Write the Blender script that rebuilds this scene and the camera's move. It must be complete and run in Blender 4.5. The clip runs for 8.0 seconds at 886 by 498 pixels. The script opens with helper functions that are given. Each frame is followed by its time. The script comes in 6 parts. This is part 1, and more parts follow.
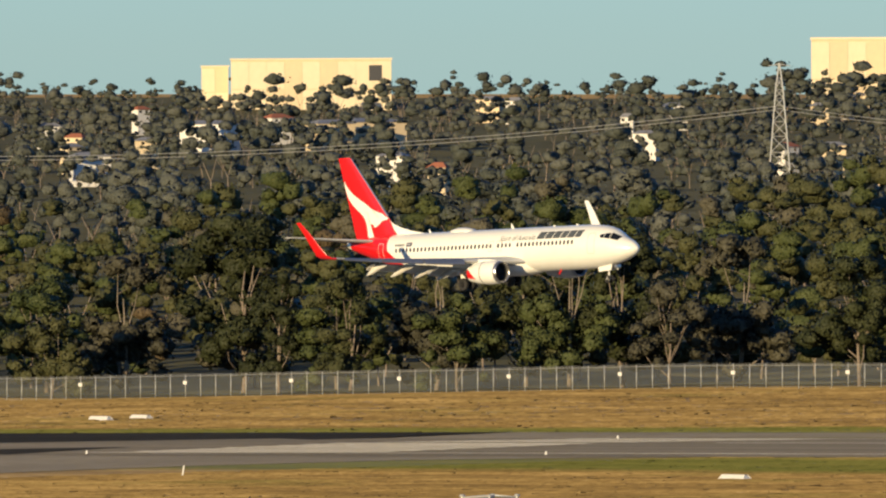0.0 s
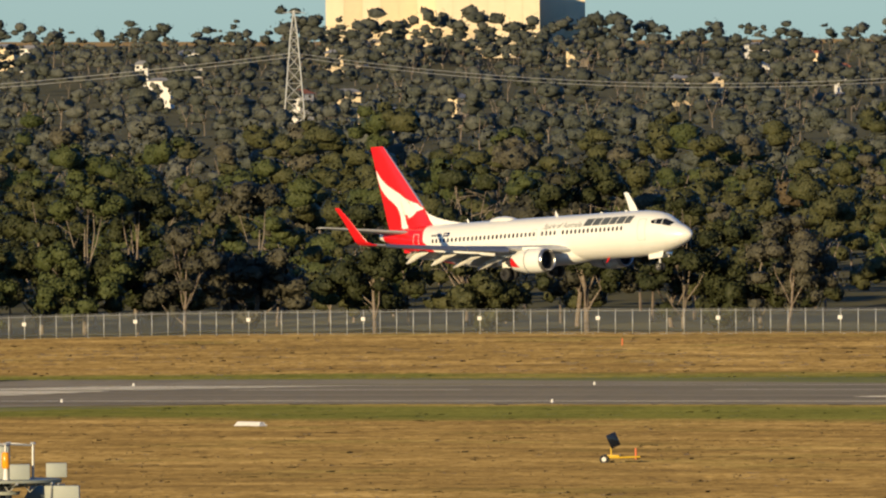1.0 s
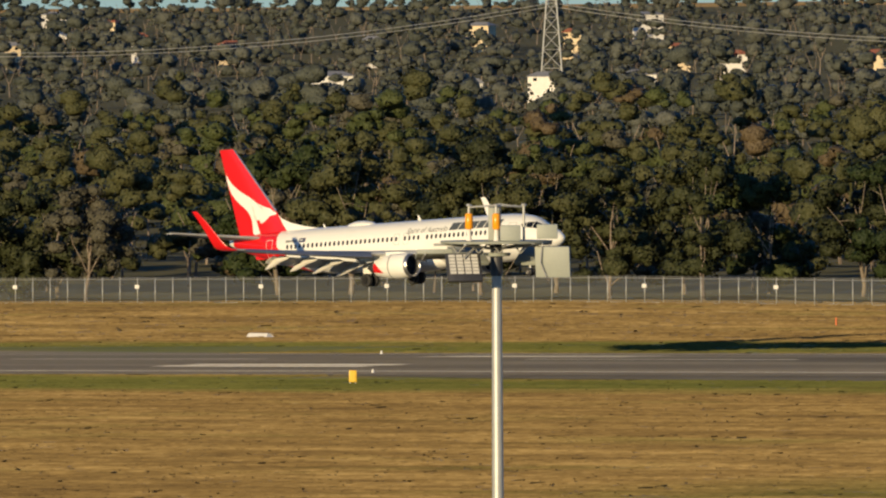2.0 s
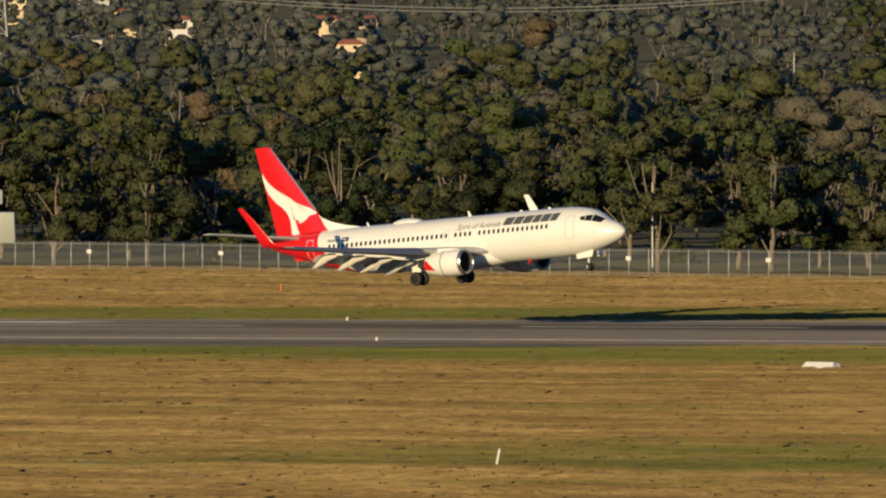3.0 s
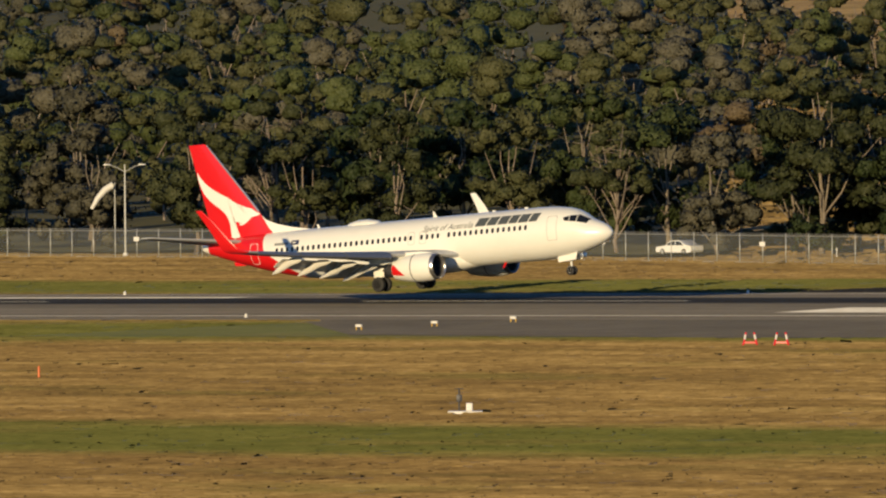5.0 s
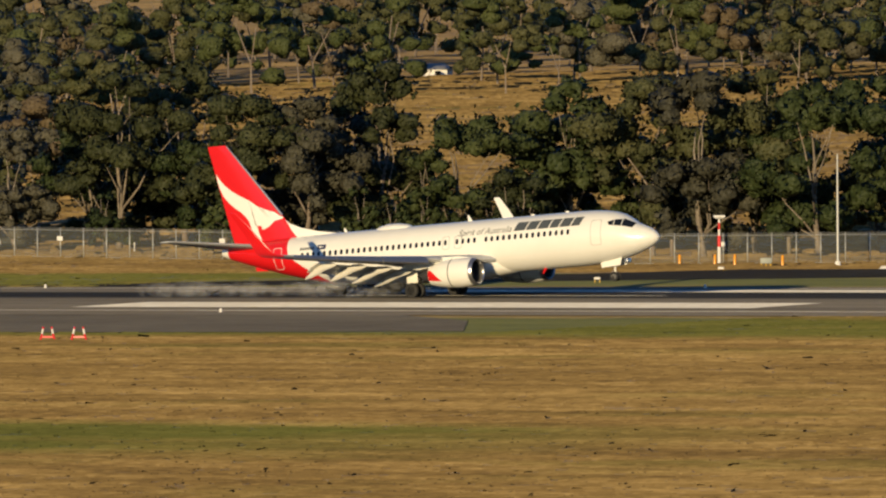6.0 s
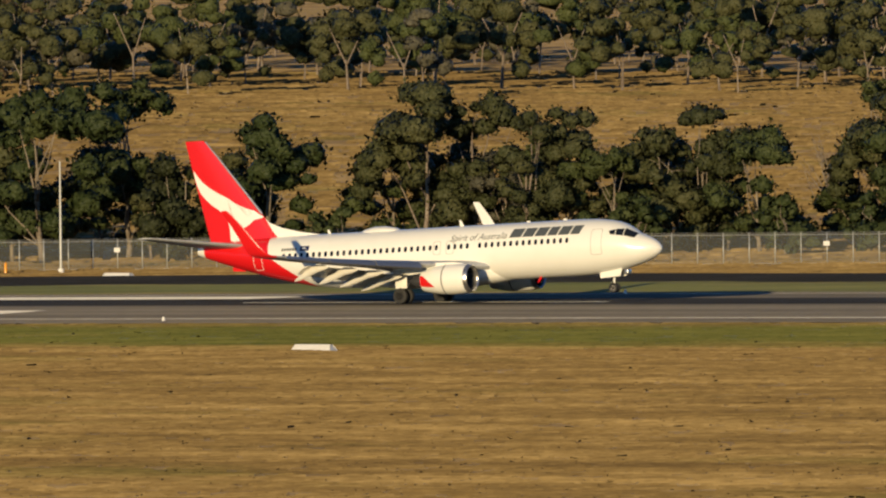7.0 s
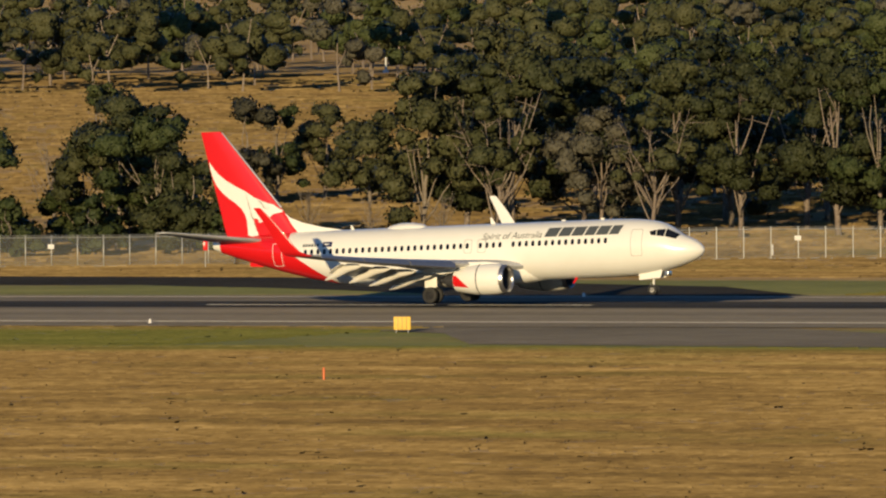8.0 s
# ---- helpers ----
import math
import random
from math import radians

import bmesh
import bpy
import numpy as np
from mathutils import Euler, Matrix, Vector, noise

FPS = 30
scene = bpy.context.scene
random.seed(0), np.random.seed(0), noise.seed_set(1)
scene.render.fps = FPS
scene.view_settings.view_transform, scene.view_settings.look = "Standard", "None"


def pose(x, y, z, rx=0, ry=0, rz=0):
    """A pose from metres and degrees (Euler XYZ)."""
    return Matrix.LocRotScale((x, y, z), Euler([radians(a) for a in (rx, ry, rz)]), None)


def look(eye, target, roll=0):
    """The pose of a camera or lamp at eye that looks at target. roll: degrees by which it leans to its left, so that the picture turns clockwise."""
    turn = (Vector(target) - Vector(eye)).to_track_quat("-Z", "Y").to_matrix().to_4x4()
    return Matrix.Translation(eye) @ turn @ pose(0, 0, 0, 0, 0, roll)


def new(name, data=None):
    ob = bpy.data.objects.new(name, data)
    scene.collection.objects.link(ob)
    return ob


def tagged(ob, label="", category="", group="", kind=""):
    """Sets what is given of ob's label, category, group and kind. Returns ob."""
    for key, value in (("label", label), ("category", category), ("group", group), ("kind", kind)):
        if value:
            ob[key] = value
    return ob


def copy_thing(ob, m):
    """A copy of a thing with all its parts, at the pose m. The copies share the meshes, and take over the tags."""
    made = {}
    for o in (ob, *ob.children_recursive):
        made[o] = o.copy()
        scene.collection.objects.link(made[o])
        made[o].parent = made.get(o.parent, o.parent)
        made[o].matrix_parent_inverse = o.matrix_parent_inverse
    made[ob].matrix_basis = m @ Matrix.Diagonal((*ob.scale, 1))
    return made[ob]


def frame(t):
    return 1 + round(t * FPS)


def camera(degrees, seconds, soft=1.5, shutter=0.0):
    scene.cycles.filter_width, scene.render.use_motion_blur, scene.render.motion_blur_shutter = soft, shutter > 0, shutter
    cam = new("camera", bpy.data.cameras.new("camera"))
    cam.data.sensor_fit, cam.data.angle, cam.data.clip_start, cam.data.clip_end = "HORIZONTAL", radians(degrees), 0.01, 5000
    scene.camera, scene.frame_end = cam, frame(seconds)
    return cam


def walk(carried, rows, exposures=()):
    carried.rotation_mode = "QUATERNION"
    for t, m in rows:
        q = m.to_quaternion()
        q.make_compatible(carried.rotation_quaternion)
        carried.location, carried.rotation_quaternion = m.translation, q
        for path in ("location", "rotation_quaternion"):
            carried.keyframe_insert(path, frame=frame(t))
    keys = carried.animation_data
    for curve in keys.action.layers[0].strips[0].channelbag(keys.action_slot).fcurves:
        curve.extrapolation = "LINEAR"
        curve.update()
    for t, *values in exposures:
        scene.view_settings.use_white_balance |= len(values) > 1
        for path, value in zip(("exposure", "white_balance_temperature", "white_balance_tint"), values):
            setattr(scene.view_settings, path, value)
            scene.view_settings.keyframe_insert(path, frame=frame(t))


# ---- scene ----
# ---------------- camera: fixed on its stand, following the aircraft ----------------
EYE = (0.0, -945.808, 31.939)
cam = camera(3.3123, 8.0, soft=2.2)


def aim(turn, tilt, roll):
    return pose(*EYE, 90 + tilt, 0, turn) @ pose(0, 0, 0, 0, 0, roll)


walk(cam, (
    (0.0, aim(47.0303, -0.7397, -0.268)),
    (0.5, aim(46.1760, -0.8344, -0.475)),
    (1.0, aim(45.2183, -0.9472, -0.426)),
    (1.5, aim(43.8419, -1.0204, -0.287)),
    (1.7, aim(43.2937, -1.0396, -0.326)),
    (2.8, aim(40.9749, -1.1955, -0.198)),
    (3.0, aim(40.5152, -1.2159, -0.201)),
    (3.5, aim(39.2841, -1.2627, -0.186)),
    (4.0, aim(38.0482, -1.3143, -0.498)),
    (4.5, aim(36.6481, -1.3189, -0.080)),
    (4.7, aim(36.1628, -1.3301, -0.291)),
    (5.8, aim(33.3078, -1.3805, -0.432)),
    (6.0, aim(32.7872, -1.3899, -0.377)),
    (6.5, aim(31.3101, -1.4006, -0.103)),
    (7.0, aim(29.8812, -1.3875, -0.607)),
    (7.5, aim(28.5085, -1.3893, -0.182)),
    (8.0, aim(26.9806, -1.3989, -0.337)),
), ((0.0, 0.32), (1.0, 0.26), (1.7, 0.14), (3.0, 0.0), (8.0, 0.0)))
GRADE, CURVE = 0.009760, -8.3850e-06     # the airfield's rise along the runway

# ---------------- world, sun ----------------
SUN_AZ = -14.0      # the way the light travels, degrees from +y towards +x
SUN_EL = 8.3
world = bpy.data.worlds.new("world")
scene.world = world
world.use_nodes = True
_n, _l = world.node_tree.nodes, world.node_tree.links
_sky = _n.new("ShaderNodeTexSky")
_sky.sky_type, _sky.sun_disc = "NISHITA", False
_sky.sun_elevation, _sky.sun_rotation = radians(SUN_EL), radians(SUN_AZ + 180)
_sky.air_density, _sky.dust_density, _sky.ozone_density = 0.75, 0.15, 4.4
_tint = _n.new("ShaderNodeMix")
_tint.data_type, _tint.blend_type = "RGBA", "MULTIPLY"
_tint.inputs[0].default_value, _tint.inputs[7].default_value = 1.0, (0.82, 0.88, 0.92, 1)
_l.new(_sky.outputs[0], _tint.inputs[6])
_l.new(_tint.outputs[2], _n["Background"].inputs[0])
_n["Background"].inputs[1].default_value = 0.135
sun_data = bpy.data.lights.new("sun", "SUN")
sun_data.energy, sun_data.angle, sun_data.color = 5.0, radians(0.6), (1.0, 0.77, 0.43)
sun = new("sun", sun_data)
_a, _e = radians(SUN_AZ), radians(SUN_EL)
sun.matrix_world = look((0, 0, 0), (math.sin(_a) * math.cos(_e), math.cos(_a) * math.cos(_e), -math.sin(_e)))

# ---------------- materials ----------------


def relief(m, scale, amount):
    """Fine relief: the surface's normal swayed by a noise of the given scale."""
    n, l = m.node_tree.nodes, m.node_tree.links
    co, geo, nz = n.new("ShaderNodeTexCoord"), n.new("ShaderNodeNewGeometry"), n.new("ShaderNodeTexNoise")
    nz.inputs["Scale"].default_value, nz.inputs["Detail"].default_value = scale, 3
    off, sway, unit = (n.new("ShaderNodeVectorMath") for _ in range(3))
    off.operation, sway.operation, unit.operation = "SUBTRACT", "MULTIPLY_ADD", "NORMALIZE"
    off.inputs[1].default_value = (0.5, 0.5, 0.5)
    sway.inputs[1].default_value = (amount * 4, amount * 4, amount * 4)
    l.new(co.outputs["Object"], nz.inputs["Vector"])
    l.new(nz.outputs["Color"], off.inputs[0])
    l.new(off.outputs[0], sway.inputs[0])
    l.new(geo.outputs["Normal"], sway.inputs[2])
    l.new(sway.outputs[0], unit.inputs[0])
    l.new(unit.outputs[0], n["Principled BSDF"].inputs["Normal"])


def material(name, colour, rough=0.6, metal=0.0, tones=(), scale=1.0, bump=0.0, bump_scale=20.0, spec=0.4, coat=0.0, island=0.0, each=0.0):
    """Principled surface: base colour, varied by two sizes of noise between the tones, with fine relief."""
    m = bpy.data.materials.new(name)
    m.use_nodes = True
    n, l = m.node_tree.nodes, m.node_tree.links
    b = n["Principled BSDF"]
    b.inputs["Roughness"].default_value, b.inputs["Metallic"].default_value = rough, metal
    b.inputs["Specular IOR Level"].default_value = spec
    b.inputs["Coat Weight"].default_value, b.inputs["Diffuse Roughness"].default_value = coat, 1.0 if rough > 0.88 else 0.0
    b.inputs["Base Color"].default_value = (*colour, 1)
    co = n.new("ShaderNodeTexCoord")
    if tones:
        big, small = n.new("ShaderNodeTexNoise"), n.new("ShaderNodeTexNoise")
        for x, s in ((big, scale), (small, scale * 9)):
            x.inputs["Scale"].default_value, x.inputs["Detail"].default_value = s, 5
            l.new(co.outputs["Object"], x.inputs["Vector"])
        mix = n.new("ShaderNodeMath")
        mix.operation = "MULTIPLY_ADD"
        mix.inputs[1].default_value = 0.5
        l.new(small.outputs["Fac"], mix.inputs[0])
        half = n.new("ShaderNodeMath")
        half.operation = "MULTIPLY"
        half.inputs[1].default_value = 0.5
        l.new(big.outputs["Fac"], half.inputs[0])
        l.new(half.outputs[0], mix.inputs[2])
        fac = mix.outputs[0]
        if island:
            geo, add = n.new("ShaderNodeNewGeometry"), n.new("ShaderNodeMath")
            add.operation = "MULTIPLY_ADD"
            add.inputs[1].default_value = island
            l.new(geo.outputs["Random Per Island"], add.inputs[0])
            l.new(fac, add.inputs[2])
            sub = n.new("ShaderNodeMath")
            sub.operation = "SUBTRACT"
            sub.inputs[1].default_value = island / 2
            l.new(add.outputs[0], sub.inputs[0])
            fac = sub.outputs[0]
        if each:
            info, shift, back = n.new("ShaderNodeObjectInfo"), n.new("ShaderNodeMath"), n.new("ShaderNodeMath")
            shift.operation, back.operation = "MULTIPLY_ADD", "SUBTRACT"
            shift.inputs[1].default_value, back.inputs[1].default_value = each, each / 2
            l.new(info.outputs["Random"], shift.inputs[0])
            l.new(fac, shift.inputs[2])
            l.new(shift.outputs[0], back.inputs[0])
            fac = back.outputs[0]
        ramp = n.new("ShaderNodeValToRGB")
        cols = [colour, *tones]
        ramp.color_ramp.elements[0].position, ramp.color_ramp.elements[1].position = 0.3, 0.7
        ramp.color_ramp.elements[0].color, ramp.color_ramp.elements[1].color = (*cols[0], 1), (*cols[-1], 1)
        for i, c in enumerate(cols[1:-1]):
            ramp.color_ramp.elements.new(0.3 + 0.4 * (i + 1) / (len(cols) - 1)).color = (*c, 1)
        l.new(fac, ramp.inputs[0])
        l.new(ramp.outputs[0], b.inputs["Base Color"])
    if bump:
        relief(m, bump_scale, bump)
    return m


WHITE_PAINT = material("white_paint", (0.8, 0.785, 0.72), 0.32, tones=((0.77, 0.755, 0.69),), scale=0.6, spec=0.5, coat=0.3)
RED_PAINT = material("red_paint", (0.68, 0.012, 0.014), 0.28, tones=((0.62, 0.010, 0.013),), scale=0.7, spec=0.5, coat=0.3)
WING_GREY = material("wing_grey", (0.46, 0.47, 0.48), 0.5, tones=((0.4, 0.41, 0.42), (0.52, 0.52, 0.52)), scale=0.8)
FLAP_CREAM = material("flap_cream", (0.66, 0.64, 0.58), 0.45, tones=((0.55, 0.53, 0.48),), scale=1.2)
METAL = material("bare_metal", (0.62, 0.6, 0.57), 0.28, 0.9, tones=((0.5, 0.49, 0.47),), scale=4)
DARK_METAL = material("dark_metal", (0.045, 0.045, 0.05), 0.5, 0.4, tones=((0.08, 0.08, 0.085),), scale=4)
RUBBER = material("rubber", (0.018, 0.018, 0.019), 0.75, tones=((0.035, 0.034, 0.033),), scale=5)
GLASS_DARK = material("dark_glass", (0.012, 0.014, 0.018), 0.12, spec=0.6)
TITLE_GREY = material("title_grey", (0.075, 0.085, 0.09), 0.4)
FLAG_BLUE = material("flag_blue", (0.012, 0.02, 0.075), 0.4)
LINE_GREY = material("panel_line", (0.42, 0.41, 0.39), 0.5)
MARKER_WHITE = material("marker_white", (0.78, 0.76, 0.72), 0.6, tones=((0.62, 0.59, 0.53),), scale=3)
ORANGE = material("signal_orange", (0.72, 0.16, 0.03), 0.5, tones=((0.6, 0.12, 0.03),), scale=5)
AMBER = material("amber_lens", (0.85, 0.36, 0.015), 0.25, tones=((0.75, 0.28, 0.01),), scale=6)
YELLOW = material("sign_yellow", (0.75, 0.47, 0.025), 0.45, tones=((0.66, 0.4, 0.03),), scale=5)
GALVANISED = material("galvanised_steel", (0.5, 0.5, 0.47), 0.45, 0.35, tones=((0.4, 0.4, 0.38),), scale=3)
CONCRETE_GREY = material("painted_steel", (0.34, 0.36, 0.31), 0.55, tones=((0.28, 0.3, 0.27),), scale=2)
BARK = material("bark", (0.13, 0.10, 0.075), 0.85, tones=((0.2, 0.165, 0.125), (0.31, 0.26, 0.2)), scale=0.7, bump=0.5, bump_scale=6)
BARK_PALE = material("pale_bark", (0.27, 0.225, 0.175), 0.8, tones=((0.17, 0.13, 0.1), (0.36, 0.31, 0.25)), scale=0.6, bump=0.4, bump_scale=5)
CAR_WHITE = material("car_white", (0.8, 0.79, 0.77), 0.25, coat=0.5)
WALL_CREAM = material("wall_cream", (0.72, 0.58, 0.37), 0.8, tones=((0.62, 0.5, 0.33),), scale=0.05)
ROOF_TERRACOTTA = material("terracotta_roof", (0.42, 0.15, 0.075), 0.8, tones=((0.34, 0.12, 0.07),), scale=0.4)
ROOF_GREY = material("grey_roof", (0.3, 0.3, 0.3), 0.6, tones=((0.22, 0.22, 0.23),), scale=0.3)

# ---------------- shared builders ----------------


def mesh_of(name, bm, mats, smooth=True):
    me = bpy.data.meshes.new(name)
    bm.normal_update()
    bm.to_mesh(me)
    bm.free()
    for m in (mats if isinstance(mats, (list, tuple)) else [mats]):
        me.materials.append(m)
    if smooth:
        me.polygons.foreach_set("use_smooth", [True] * len(me.polygons))
    return me


def part(name, bm, mat, parent=None, label="", smooth=True, angle=40):
    """Links a bmesh as one mesh object under a thing or a part."""
    me = bm if isinstance(bm, bpy.types.Mesh) else mesh_of(name, bm, mat, smooth)
    if smooth:
        me.set_sharp_from_angle(angle=radians(angle))
    ob = new(name, me)
    if parent is not None:
        ob.parent = parent
    if label:
        ob["label"] = label
    return ob


def add_box(bm, x0, x1, y0, y1, z0, z1, bevel=0.0):
    v = [bm.verts.new((x, y, z)) for x in (x0, x1) for y in (y0, y1) for z in (z0, z1)]
    fs = [bm.faces.new([v[i] for i in q]) for q in ((0, 1, 3, 2), (4, 6, 7, 5), (0, 4, 5, 1), (2, 3, 7, 6), (0, 2, 6, 4), (1, 5, 7, 3))]
    if bevel:
        bmesh.ops.bevel(bm, geom=list({e for f in fs for e in f.edges}), offset=bevel, segments=2, affect="EDGES", profile=0.5)
    return bm


def add_tube(bm, pts, radii, n=10, caps=True):
    """A tube along points, with a radius at each."""
    pts = [Vector(p) for p in pts]
    rings = []
    for i, p in enumerate(pts):
        d = (pts[min(i + 1, len(pts) - 1)] - pts[max(i - 1, 0)]).normalized()
        a = d.cross(Vector((0, 0, 1)) if abs(d.z) < 0.9 else Vector((1, 0, 0))).normalized()
        b = d.cross(a)
        r = radii[i] if isinstance(radii, (list, tuple)) else radii
        rings.append([bm.verts.new(p + r * (math.cos(6.28319 * k / n) * a + math.sin(6.28319 * k / n) * b)) for k in range(n)])
    for r0, r1 in zip(rings, rings[1:]):
        for k in range(n):
            bm.faces.new((r0[k], r0[(k + 1) % n], r1[(k + 1) % n], r1[k]))
    if caps:
        bm.faces.new(rings[0][::-1])
        bm.faces.new(rings[-1])
    return bm


def add_loft(bm, rings, caps=True):
    vs = [[bm.verts.new(p) for p in r] for r in rings]
    n = len(vs[0])
    for r0, r1 in zip(vs, vs[1:]):
        for k in range(n):
            bm.faces.new((r0[k], r0[(k + 1) % n], r1[(k + 1) % n], r1[k]))
    if caps:
        bm.faces.new(vs[0][::-1])
        bm.faces.new(vs[-1])
    bmesh.ops.recalc_face_normals(bm, faces=bm.faces)
    return bm


def add_lathe(bm, prof, axis="x", n=28, centre=(0, 0, 0), caps=True):
    """Turns (along, radius) pairs about an axis."""
    rings = []
    for a, r in prof:
        ring = []
        for k in range(n):
            c, s = r * math.cos(6.28319 * k / n), r * math.sin(6.28319 * k / n)
            p = (a, c, s) if axis == "x" else (c, a, s) if axis == "y" else (c, s, a)
            ring.append(Vector(centre) + Vector(p))
        rings.append(ring)
    return add_loft(bm, rings, caps)


def empty(name, m=None, **tags):
    ob = new(name)
    ob.empty_display_size = 0.5
    if m is not None:
        ob.matrix_world = m
    return tagged(ob, **tags)


def flat(bm, pts):
    return bm.faces.new([bm.verts.new(p) for p in pts])


def quads_mesh(name, q, mats, idx=None, normals=None):
    me = bpy.data.meshes.new(name)
    nq = len(q)
    me.vertices.add(nq * 4)
    me.vertices.foreach_set("co", q.astype(np.float32).ravel())
    me.loops.add(nq * 4)
    me.loops.foreach_set("vertex_index", np.arange(nq * 4, dtype=np.int32))
    me.polygons.add(nq)
    me.polygons.foreach_set("loop_start", np.arange(0, nq * 4, 4, dtype=np.int32))
    if idx is not None:
        me.polygons.foreach_set("material_index", idx.astype(np.int32))
    me.update(calc_edges=True)
    for m in mats:
        me.materials.append(m)
    if normals is not None:
        me.polygons.foreach_set("use_smooth", np.ones(nq, bool))
        me.normals_split_custom_set_from_vertices(np.ascontiguousarray(normals.reshape(-1, 3)))
    return me


def ball_quads(k):
    """Unit ball as quads: a cube's faces, k by k, pushed out."""
    out = []
    u = np.linspace(-1, 1, k + 1)
    for ax in range(3):
        for sgn in (-1, 1):
            for i in range(k):
                for j in range(k):
                    c = []
                    for a, b in ((u[i], u[j]), (u[i + 1], u[j]), (u[i + 1], u[j + 1]), (u[i], u[j + 1])):
                        p = np.zeros(3)
                        p[ax], p[(ax + 1) % 3], p[(ax + 2) % 3] = sgn, a, b
                        c.append(p / np.linalg.norm(p))
                    out.append(c if sgn > 0 else c[::-1])
    return np.array(out)


BALL_3 = ball_quads(3)

# ---------------- the ground ----------------


def smooth(a, b, x):
    t = np.clip((x - a) / (b - a), 0, 1)
    return t * t * (3 - 2 * t)


def airfield(x):
    x = np.clip(x, -1250, 300)
    return GRADE * (x + 700) + CURVE * (x + 700) ** 2


FENCE_Y = 215.0
# height of the ground along the fence: (x, z)
FENCE_GROUND = ((-1500, -9.0), (-1316, -7.9), (-1250, -6.2), (-1208, -5.1), (-1168, -4.5), (-1125, -4.0), (-1045, -3.0), (-903, -2.75), (-823, -2.5), (-737, -2.9), (-676, -2.1), (-625, -1.6), (-558, -0.5), (-400, 0.6))


def ground_z(x, y):
    """Height of the ground: the sloping airfield, a shallow dip to the fence, then gently rising country."""
    x, y = np.asarray(x, float), np.asarray(y, float)
    dx, dy = x - EYE[0], y - EYE[1]
    dist = np.hypot(dx, dy)
    turn = np.degrees(np.arctan2(-dx, dy))
    fz = np.interp(x, [p[0] for p in FENCE_GROUND], [p[1] for p in FENCE_GROUND])
    near = airfield(x) + (fz - airfield(x)) * smooth(66, 200, y)
    east = 1 - smooth(33.0, 38.0, turn)
    far = -3.5 + np.maximum(dist - 3000, 0) * 0.0102 + east * (7.6 + (dist - 2000) * 0.004)
    swell = 1.6 * np.sin(x / 173.0 + 1.3) * np.sin(y / 211.0) * smooth(1900, 2600, dist)
    k = smooth(240, 650, y) * (dy > 0)
    return near * (1 - k) + far * k + swell


